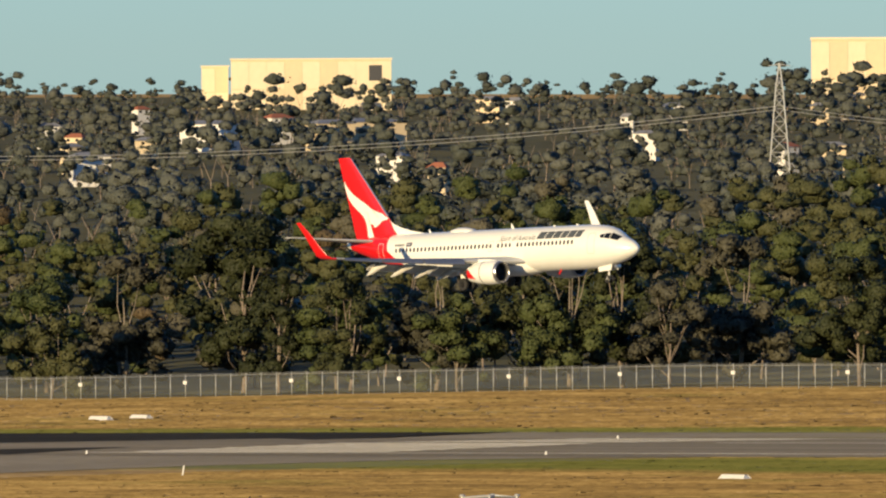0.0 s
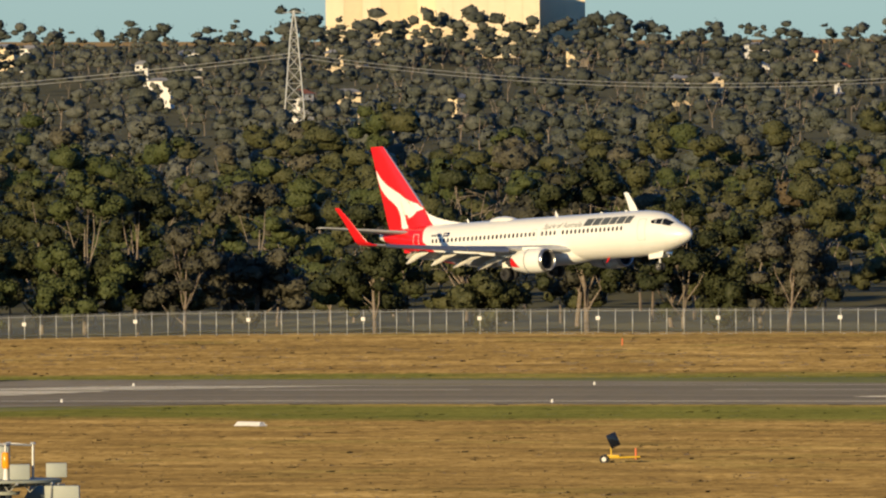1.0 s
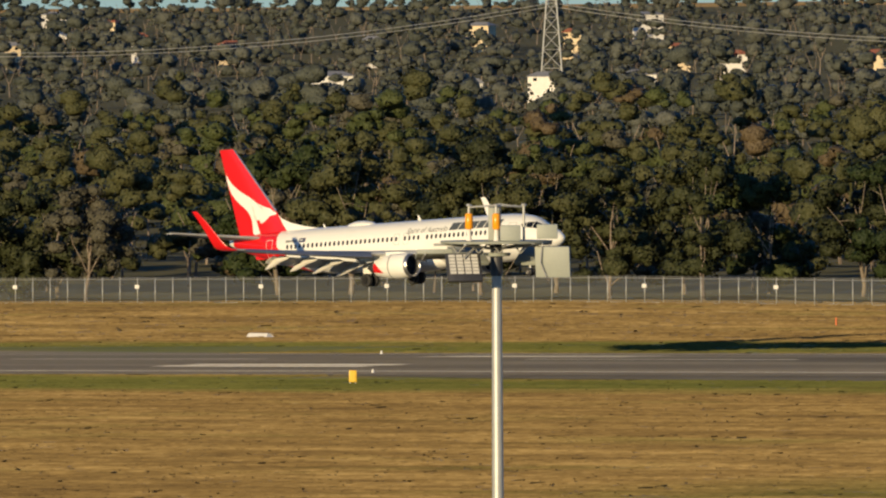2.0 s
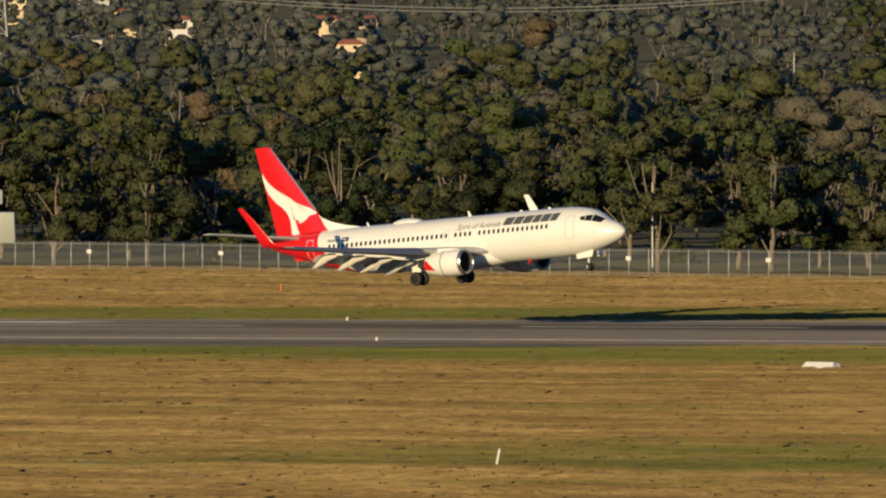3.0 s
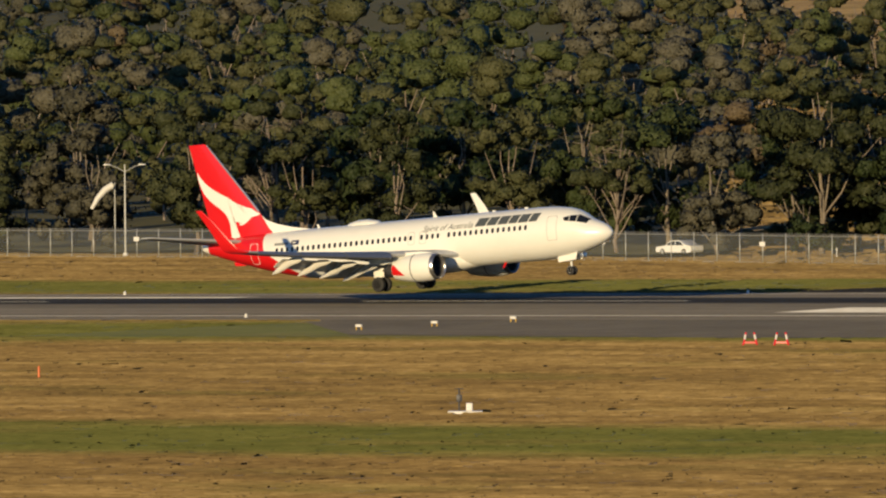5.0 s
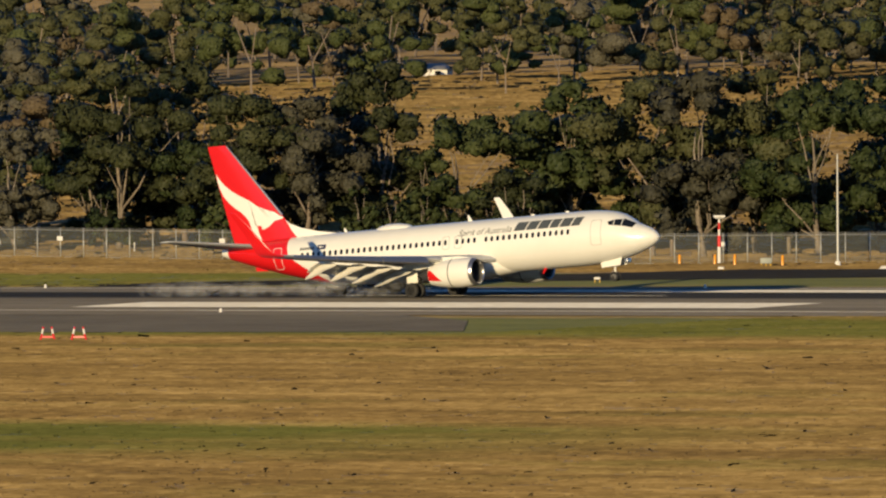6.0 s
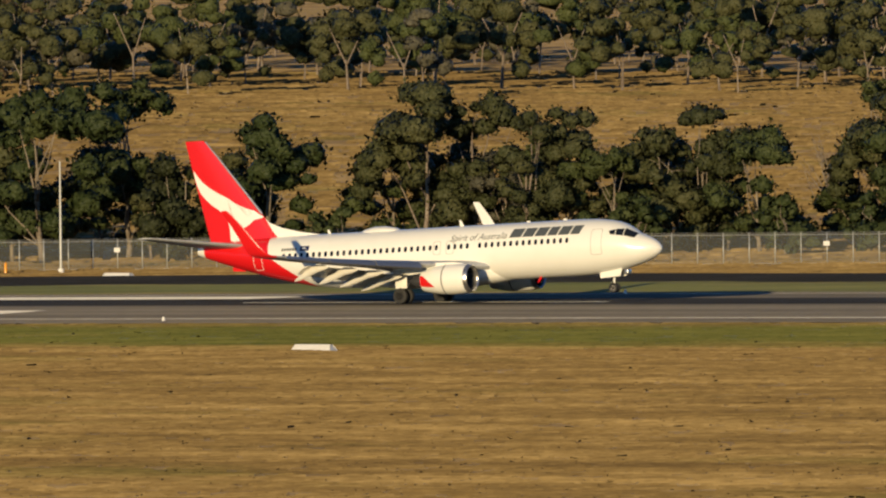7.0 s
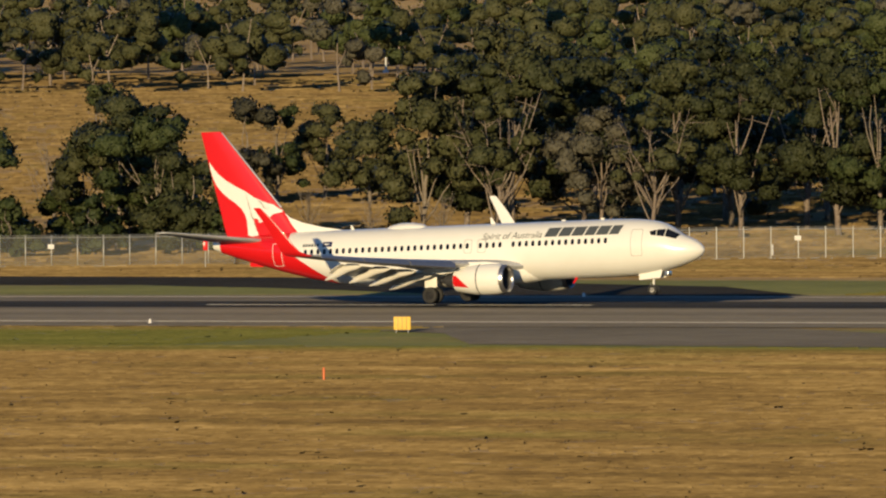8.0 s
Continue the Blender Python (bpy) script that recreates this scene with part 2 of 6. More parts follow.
def ground_material():
    m = bpy.data.materials.new("dry_grass")
    m.use_nodes = True
    n, l = m.node_tree.nodes, m.node_tree.links
    b = n["Principled BSDF"]
    b.inputs["Roughness"].default_value, b.inputs["Specular IOR Level"].default_value, b.inputs["Diffuse Roughness"].default_value = 0.9, 0.15, 1.0
    co = n.new("ShaderNodeTexCoord")

    def noise_at(sx, sy, scale, detail=5):
        mp, nz = n.new("ShaderNodeMapping"), n.new("ShaderNodeTexNoise")
        mp.inputs["Scale"].default_value = (sx, sy, 1)
        nz.inputs["Scale"].default_value, nz.inputs["Detail"].default_value = scale, detail
        l.new(co.outputs["Object"], mp.inputs["Vector"])
        l.new(mp.outputs[0], nz.inputs["Vector"])
        return nz.outputs["Fac"]

    def math_node(op, a, b_=None, clamp=False):
        x = n.new("ShaderNodeMath")
        x.operation, x.use_clamp = op, clamp
        for i, v in enumerate((a, b_)):
            if v is None:
                continue
            if isinstance(v, (int, float)):
                x.inputs[i].default_value = v
            else:
                l.new(v, x.inputs[i])
        return x.outputs[0]

    sep = n.new("ShaderNodeSeparateXYZ")
    l.new(co.outputs["Object"], sep.inputs[0])
    streak = noise_at(0.012, 0.09, 1.0, 6)
    patch = noise_at(0.03, 0.05, 1.0, 4)
    fine = noise_at(0.8, 0.8, 1.0, 6)
    drift = noise_at(0.09, 0.16, 1.0, 5)
    tone = math_node("ADD", math_node("ADD", math_node("MULTIPLY", streak, 0.3), math_node("MULTIPLY", drift, 0.35)), math_node("MULTIPLY", fine, 0.35))
    dry = n.new("ShaderNodeValToRGB")
    e = dry.color_ramp.elements
    e[0].position, e[0].color = 0.38, (0.098, 0.066, 0.029, 1)
    e[1].position, e[1].color = 0.63, (0.285, 0.203, 0.088, 1)
    e.new(0.5).color = (0.168, 0.115, 0.047, 1)
    l.new(tone, dry.inputs[0])
    grn = n.new("ShaderNodeValToRGB")
    e = grn.color_ramp.elements
    e[0].position, e[0].color = 0.35, (0.052, 0.06, 0.016, 1)
    e[1].position, e[1].color = 0.68, (0.125, 0.125, 0.036, 1)
    l.new(tone, grn.inputs[0])

    def band(lo, hi, soft):
        up = math_node("DIVIDE", math_node("SUBTRACT", sep.outputs["Y"], lo), soft, True)
        dn = math_node("DIVIDE", math_node("SUBTRACT", hi, sep.outputs["Y"]), soft, True)
        return math_node("MULTIPLY", up, dn)

    wob = math_node("ADD", math_node("MULTIPLY", patch, 2.4), -0.05, False)
    verge = math_node("ADD", band(34, 88, 12), band(-94, -34, 18))
    strip = math_node("MULTIPLY", band(-290, -236, 14), math_node("MULTIPLY", math_node("DIVIDE", math_node("ADD", sep.outputs["X"], 610), 60, True), math_node("DIVIDE", math_node("SUBTRACT", -420, sep.outputs["X"]), 40, True)))
    rough = math_node("MULTIPLY", math_node("SUBTRACT", patch, 0.56), 5.0, True)
    g = math_node("ADD", math_node("MULTIPLY", math_node("ADD", verge, strip, True), wob, True), math_node("MULTIPLY", rough, 0.55), True)
    mix = n.new("ShaderNodeMix")
    mix.data_type = "RGBA"
    l.new(g, mix.inputs[0])
    l.new(dry.outputs[0], mix.inputs[6])
    l.new(grn.outputs[0], mix.inputs[7])
    l.new(mix.outputs[2], b.inputs["Base Color"])
    relief(m, 3.2, 0.12)
    return m


GRASS = ground_material()


def grid_mesh(name, px, py, pz, mat):
    """A sheet from 2-D arrays of places."""
    r, c = px.shape
    me = bpy.data.meshes.new(name)
    v = np.stack([px, py, pz], -1).reshape(-1, 3)
    i = np.arange(r * c).reshape(r, c)
    f = np.stack([i[:-1, :-1], i[:-1, 1:], i[1:, 1:], i[1:, :-1]], -1).reshape(-1, 4)
    me.vertices.add(len(v))
    me.vertices.foreach_set("co", v.ravel())
    me.loops.add(f.size)
    me.loops.foreach_set("vertex_index", f.ravel().astype(np.int32))
    me.polygons.add(len(f))
    me.polygons.foreach_set("loop_start", np.arange(0, f.size, 4, dtype=np.int32))
    me.update(calc_edges=True)
    me.polygons.foreach_set("use_smooth", np.ones(len(f), bool))
    me.materials.append(mat)
    return me


_turn = np.radians(np.concatenate([np.arange(-180, 22, 4.0), np.arange(22, 52, 0.2), np.arange(52, 181, 4.0)]))[::-1]
_dist = np.concatenate([[0.02, 100, 300], np.arange(500, 2400, 12.0), np.arange(2400, 5200, 60.0)])
_A, _D = np.meshgrid(_turn, _dist)
_X, _Y = EYE[0] - np.sin(_A) * _D, EYE[1] + np.cos(_A) * _D
_gz = ground_z(_X, _Y)
ground = new("ground", grid_mesh("ground", _X, _Y, _gz, GRASS))
tagged(ground, "dry golden airfield grass with greener verges", "ground", kind="structure")

# ---------------- pavement ----------------
CROWN, EDGE = 0.34, 37.5


def pave_z(x, y):
    return float(airfield(x)) + 0.05 + CROWN * max(0.0, 1 - abs(y) / EDGE)


def asphalt_material():
    m = material("runway_asphalt", (0.125, 0.112, 0.094), 0.95, spec=0.1, bump=0.6, bump_scale=9.0)
    n, l = m.node_tree.nodes, m.node_tree.links
    co, mp, nz, fine = (n.new("ShaderNode" + k) for k in ("TexCoord", "Mapping", "TexNoise", "TexNoise"))
    mp.inputs["Scale"].default_value = (0.004, 0.16, 1)
    nz.inputs["Scale"].default_value, nz.inputs["Detail"].default_value = 1.0, 6
    fine.inputs["Scale"].default_value, fine.inputs["Detail"].default_value = 0.7, 6
    l.new(co.outputs["Object"], mp.inputs["Vector"])
    l.new(mp.outputs[0], nz.inputs["Vector"])
    l.new(co.outputs["Object"], fine.inputs["Vector"])
    ramp = n.new("ShaderNodeValToRGB")
    e = ramp.color_ramp.elements
    e[0].position, e[0].color = 0.36, (0.105, 0.093, 0.076, 1)
    e[1].position, e[1].color = 0.66, (0.175, 0.156, 0.128, 1)
    add = n.new("ShaderNodeMath")
    add.operation = "MULTIPLY_ADD"
    add.inputs[1].default_value = 0.3
    l.new(fine.outputs["Fac"], add.inputs[0])
    sub = n.new("ShaderNodeMath")
    sub.operation = "MULTIPLY"
    sub.inputs[1].default_value = 0.7
    l.new(nz.outputs["Fac"], sub.inputs[0])
    l.new(sub.outputs[0], add.inputs[2])
    l.new(add.outputs[0], ramp.inputs[0])
    # worn-in tyre rubber along the middle, from the touchdown stretch on
    sep = n.new("ShaderNodeSeparateXYZ")
    l.new(co.outputs["Object"], sep.inputs[0])

    def op(kind, a, b, clamp=False):
        x = n.new("ShaderNodeMath")
        x.operation, x.use_clamp = kind, clamp
        for i, v in enumerate((a, b)):
            if isinstance(v, (int, float)):
                x.inputs[i].default_value = v
            else:
                l.new(v, x.inputs[i])
        return x.outputs[0]

    near = op("MULTIPLY", op("SUBTRACT", 1.0, op("DIVIDE", op("ABSOLUTE", op("SUBTRACT", sep.outputs["Y"], 5.0), 0), 12.0), True), 3.0, True)
    on = op("DIVIDE", op("ADD", sep.outputs["X"], 870), 110.0, True)
    rub = op("MULTIPLY", op("MULTIPLY", near, on), op("ADD", 0.55, op("MULTIPLY", nz.outputs["Fac"], 0.7)), True)
    mix = n.new("ShaderNodeMix")
    mix.data_type = "RGBA"
    mix.inputs[7].default_value = (0.012, 0.0115, 0.011, 1)
    l.new(rub, mix.inputs[0])
    l.new(ramp.outputs[0], mix.inputs[6])
    l.new(mix.outputs[2], n["Principled BSDF"].inputs["Base Color"])
    return m


ASPHALT = asphalt_material()
ASPHALT_DARK = material("dark_asphalt", (0.018, 0.0172, 0.016), 1.0, tones=((0.027, 0.025, 0.023), (0.038, 0.036, 0.032)), scale=0.05, spec=0.03, bump=0.8, bump_scale=9.0)
MARKING = material("marking_paint", (0.62, 0.6, 0.55), 0.9, tones=((0.42, 0.4, 0.36), (0.7, 0.68, 0.62)), scale=0.12, spec=0.1)
TAXI_ASPHALT = material("taxiway_asphalt", (0.08, 0.071, 0.058), 0.95, tones=((0.11, 0.098, 0.08), (0.14, 0.125, 0.102)), scale=0.04, spec=0.1, bump=0.6, bump_scale=9.0)


PALE_ASPHALT = material("old_asphalt", (0.13, 0.116, 0.096), 0.95, tones=((0.165, 0.148, 0.122), (0.21, 0.187, 0.152)), scale=0.04, spec=0.1, bump=0.6, bump_scale=9.0)


def strip(name, x0, x1, y0, y1, mat, lift=0.0, step=15.0, kind="structure", label="", category=""):
    xs = np.linspace(x0, x1, max(2, int(abs(x1 - x0) / step) + 1))
    ys = np.linspace(y0, y1, max(2, int(abs(y1 - y0) / 7) + 1))
    Xg, Yg = np.meshgrid(xs, ys)
    Zg = airfield(Xg) + 0.05 + CROWN * np.maximum(0, 1 - np.abs(Yg) / EDGE) + lift
    return tagged(new(name, grid_mesh(name, Xg, Yg, Zg, mat)), label, category, kind=kind)


START = -1075.0
strip("runway", START, 250, -EDGE, EDGE, ASPHALT, label="grey asphalt runway with dark tyre marks", category="runway")
strip("runway_lead_in", START - 400, START, -36, 66, ASPHALT_DARK, -0.01, label="fresh black asphalt before the runway's end", category="pavement")


def outline_pave(name, pts, mat, lift, label, category="taxiway"):
    """A level-laid piece of pavement inside an outline."""
    bm = bmesh.new()
    vs = [bm.verts.new((x, y, pave_z(x, y) - 0.02 + lift)) for x, y in pts]
    f = bm.faces.new(vs)
    bmesh.ops.triangulate(bm, faces=[f])
    me = mesh_of(name, bm, mat, False)
    return tagged(new(name, me), label, category, kind="structure")


outline_pave("taxiway_east", [(-668, -36), (-655, -42), (-640, -60), (-628, -74), (-590, -80), (-560, -74), (-575, -50), (-590, -36)], TAXI_ASPHALT, 0.0, "dark asphalt taxiway joining the runway")
outline_pave("taxiway_far", [(-690, 36), (-655, 62), (-640, 92), (-600, 97), (-540, 88), (-490, 62), (-470, 36)], ASPHALT_DARK, 0.0, "dark asphalt taxiway beyond the runway")
outline_pave("taxiway_turnoff", [(-476, -36), (-455, -52), (-442, -74), (-400, -78), (-340, -78), (-300, -36)], TAXI_ASPHALT, 0.0, "dark asphalt turn-off beside the runway")
outline_pave("taxiway_stub", [(-860, -36), (-815, -48), (-775, -52), (-740, -36)], TAXI_ASPHALT, 0.0, "old asphalt fillet beside the runway")
outline_pave("lead_in_wedge", [(-1076, -36), (-1034, -36), (-1042, -15), (-1076, 66)], ASPHALT_DARK, 0.045, "fresh black asphalt along the runway's end", "pavement")
outline_pave("shoulder_far", [(-1075, 37), (-1075, 66), (-1022, 61), (-983, 53), (-936, 41), (-925, 37)], PALE_ASPHALT, 0.0, "pale asphalt shoulder at the runway's end", "pavement")
outline_pave("taxiway_west", [(-1036, -37), (-1046, -60), (-1062, -105), (-1090, -190), (-960, -190), (-955, -125), (-961, -100), (-966, -76), (-964, -52), (-953, -42), (-940, -37)], PALE_ASPHALT, 0.0, "pale old asphalt taxiway joining the runway's end")
for _y in (-30.6, 29.7):
    strip("edge_line", START + 45, 250, _y, _y + 0.9, MARKING, 0.03, label="white painted runway edge line", category="line")
# threshold stripes, touchdown and aiming marks, centre line
for _k in range(8):
    for _s in (-1, 1):
        _y = _s * (3.0 + 3.4 * _k)
        strip("threshold_stripe", START + 48, START + 82, _y - 0.9, _y + 0.9, MARKING, 0.03, label="white painted threshold stripe", category="marking")
for _s in (-1, 1):
    for _x, _len, _y0, _y1 in ((-885, 24, 13, 15.5), (-885, 24, 17, 19.5), (-738, 34, 15, 20), (-626, 58, 14, 24)):
        strip("touchdown_mark", _x, _x + _len, _s * _y0, _s * _y1, MARKING, 0.03, label="white painted touchdown block", category="marking")
for _x in range(-980, 250, 60):
    strip("centre_dash", _x, _x + 30, -0.45, 0.45, MARKING, 0.03, label="white painted centre line dash", category="line")

# ---------------- perimeter fence ----------------
FENCE = ((-1600, FENCE_Y), (-300, FENCE_Y))


def fence_material():
    """Chain link: opaque wire share against clear gaps, as one even weave."""
    m = bpy.data.materials.new("chain_link")
    m.use_nodes = True
    n, l = m.node_tree.nodes, m.node_tree.links
    b = n["Principled BSDF"]
    b.inputs["Base Color"].default_value, b.inputs["Roughness"].default_value, b.inputs["Metallic"].default_value = (0.4, 0.41, 0.38, 1), 0.5, 0.3
    b.inputs["Alpha"].default_value = 0.14
    return m


CHAIN_LINK = fence_material()

# ---------------- the airliner: x forward from the main wheels, y to its left, z up ----------------
AXLE = 19.6         # main wheels behind the nose
PROFILE = (         # behind the nose, top, bottom, half width
    (0.0, 2.98, 2.94, 0.03), (0.12, 3.22, 2.70, 0.27), (0.35, 3.46, 2.50, 0.49), (0.7, 3.69, 2.30, 0.72), (1.1, 3.87, 2.14, 0.92),
    (1.55, 4.05, 1.98, 1.10), (1.95, 4.30, 1.86, 1.25), (2.4, 4.62, 1.75, 1.38), (2.9, 4.88, 1.65, 1.51), (3.5, 5.06, 1.55, 1.63), (4.3, 5.19, 1.44, 1.75),
    (5.2, 5.27, 1.35, 1.83), (6.4, 5.31, 1.30, 1.88), (10.0, 5.31, 1.30, 1.88), (15.0, 5.31, 1.30, 1.88), (20.0, 5.31, 1.30, 1.88), (24.5, 5.31, 1.30, 1.88),
    (26.5, 5.31, 1.38, 1.87), (28.5, 5.31, 1.62, 1.80), (30.5, 5.30, 2.02, 1.62), (32.5, 5.27, 2.52, 1.36), (34.5, 5.21, 3.10, 1.04),
    (36.2, 5.12, 3.62, 0.72), (37.4, 5.02, 4.02, 0.46), (38.0, 4.92, 4.25, 0.28))


def section(s):
    """Top, bottom and half width of the fuselage s metres behind the nose."""
    for a, b in zip(PROFILE, PROFILE[1:]):
        if a[0] <= s <= b[0]:
            k = (s - a[0]) / (b[0] - a[0])
            return [a[i] + k * (b[i] - a[i]) for i in (1, 2, 3)]
    return PROFILE[-1][1:]


def skin(s, z, side=-1, proud=0.012):
    """The place on the fuselage's skin at s and z, on the right (-1) or left side."""
    t, b, w = section(s)
    c, h = (t + b) / 2, (t - b) / 2
    k = max(-0.999, min(0.999, (z - c) / h))
    y = w * math.sqrt(1 - k * k)
    nrm = Vector((0, y / w / w, (z - c) / h / h)).normalized()
    return Vector((AXLE - s, side * (y + proud * nrm.y), z + proud * nrm.z))


def livery_material():
    """White fuselage with a red tail behind a leaning edge, split along the skin itself."""
    m = material("livery", (0.8, 0.79, 0.76), 0.28, spec=0.5, coat=0.3)
    n, l = m.node_tree.nodes, m.node_tree.links
    co, sep = n.new("ShaderNodeTexCoord"), n.new("ShaderNodeSeparateXYZ")
    l.new(co.outputs["Object"], sep.inputs[0])
    # the edge leans forward low down: x + 0.95 * z below the window line, x + 0.45 * z above it
    a = n.new("ShaderNodeMath")
    a.operation = "MULTIPLY_ADD"
    a.inputs[1].default_value = 1.5
    l.new(sep.outputs["Z"], a.inputs[0])
    l.new(sep.outputs["X"], a.inputs[2])
    low = n.new("ShaderNodeMath")
    low.operation = "LESS_THAN"
    low.inputs[1].default_value = AXLE - 30.9 + 1.5 * 3.55
    l.new(a.outputs[0], low.inputs[0])
    high = n.new("ShaderNodeMath")
    high.operation = "MULTIPLY_ADD"
    high.inputs[1].default_value = 0.25
    l.new(sep.outputs["Z"], high.inputs[0])
    l.new(sep.outputs["X"], high.inputs[2])
    hl = n.new("ShaderNodeMath")
    hl.operation = "LESS_THAN"
    hl.inputs[1].default_value = AXLE - 31.3 + 0.25 * 3.55
    l.new(high.outputs[0], hl.inputs[0])
    both = n.new("ShaderNodeMath")
    both.operation = "MAXIMUM"
    l.new(low.outputs[0], both.inputs[0])
    l.new(hl.outputs[0], both.inputs[1])
    end = n.new("ShaderNodeMath")
    end.operation = "GREATER_THAN"
    end.inputs[1].default_value = AXLE - 37.35
    l.new(sep.outputs["X"], end.inputs[0])
    top = n.new("ShaderNodeMath")
    top.operation = "MULTIPLY"
    l.new(both.outputs[0], top.inputs[0])
    l.new(end.outputs[0], top.inputs[1])
    nz = n.new("ShaderNodeTexNoise")
    nz.inputs["Scale"].default_value, nz.inputs["Detail"].default_value = 0.9, 6
    l.new(co.outputs["Object"], nz.inputs["Vector"])
    mix, dirt = n.new("ShaderNodeMix"), n.new("ShaderNodeMix")
    mix.data_type = dirt.data_type = "RGBA"
    dirt.inputs[6].default_value, dirt.inputs[7].default_value = (0.81, 0.795, 0.73, 1), (0.74, 0.725, 0.66, 1)
    l.new(nz.outputs["Fac"], dirt.inputs[0])
    mix.inputs[7].default_value = (0.66, 0.011, 0.014, 1)
    l.new(dirt.outputs[2], mix.inputs[6])
    l.new(top.outputs[0], mix.inputs[0])
    l.new(mix.outputs[2], n["Principled BSDF"].inputs["Base Color"])
    return m


LIVERY = livery_material()


def fuselage_mesh():
    bm = bmesh.new()
    stations = []
    for a, b in zip(PROFILE, PROFILE[1:]):
        k = max(1, round((b[0] - a[0]) / 0.5))
        stations += [a[0] + (b[0] - a[0]) * i / k for i in range(k)]
    stations.append(PROFILE[-1][0])
    rings = []
    for s in stations:
        t, b, w = section(s)
        c, h = (t + b) / 2, (t - b) / 2
        rings.append([(AXLE - s, w * math.cos(2 * math.pi * k / 48), c + h * math.sin(2 * math.pi * k / 48)) for k in range(48)])
    return add_loft(bm, rings)


def foil(chord, thick, n=9, camber=0.02):
    """An airfoil loop in (along chord, height), from the trailing edge over the top and back below."""
    up, lo = [], []
    for i in range(n + 1):
        x = 0.5 * (1 - math.cos(math.pi * i / n))
        t = 5 * thick * (0.2969 * math.sqrt(x) - 0.126 * x - 0.3516 * x * x + 0.2843 * x ** 3 - 0.1015 * x ** 4) + 0.002
        c = camber * 4 * x * (1 - x)
        up.append((x * chord, (c + t) * chord))
        lo.append((x * chord, (c - t) * chord))
    return up[::-1] + lo[1:]


def wing_mesh(rows, side, thick=0.1, camber=0.015):
    """rows: (y, leading edge behind the nose, chord, z, lean): lean turns the section's height axis outwards."""
    bm = bmesh.new()
    rings = []
    for y, le, chord, z, lean in rows:
        a = radians(lean)
        rings.append([(AXLE - le - u, side * (y - v * math.sin(a)), z + v * math.cos(a)) for u, v in foil(chord, thick, camber=camber)])
    return add_loft(bm, rings)


WING_ROWS = ((1.2, 12.6, 8.7, 2.32, 0), (1.9, 13.4, 7.8, 2.36, 0), (5.6, 15.9, 5.0, 2.68, 0), (9.5, 17.95, 3.7, 3.0, 0), (13.5, 20.1, 2.55, 3.38, 0), (16.6, 21.75, 1.75, 3.75, 0))
WINGLET_ROWS = ((16.6, 21.75, 1.75, 3.75, 0), (16.95, 22.0, 1.6, 3.83, 25), (17.2, 22.4, 1.4, 4.08, 55), (17.35, 22.85, 1.2, 4.65, 76), (17.65, 23.95, 0.85, 6.1, 80), (17.88, 24.85, 0.55, 7.1, 80), (17.9, 24.98, 0.4, 7.16, 80))


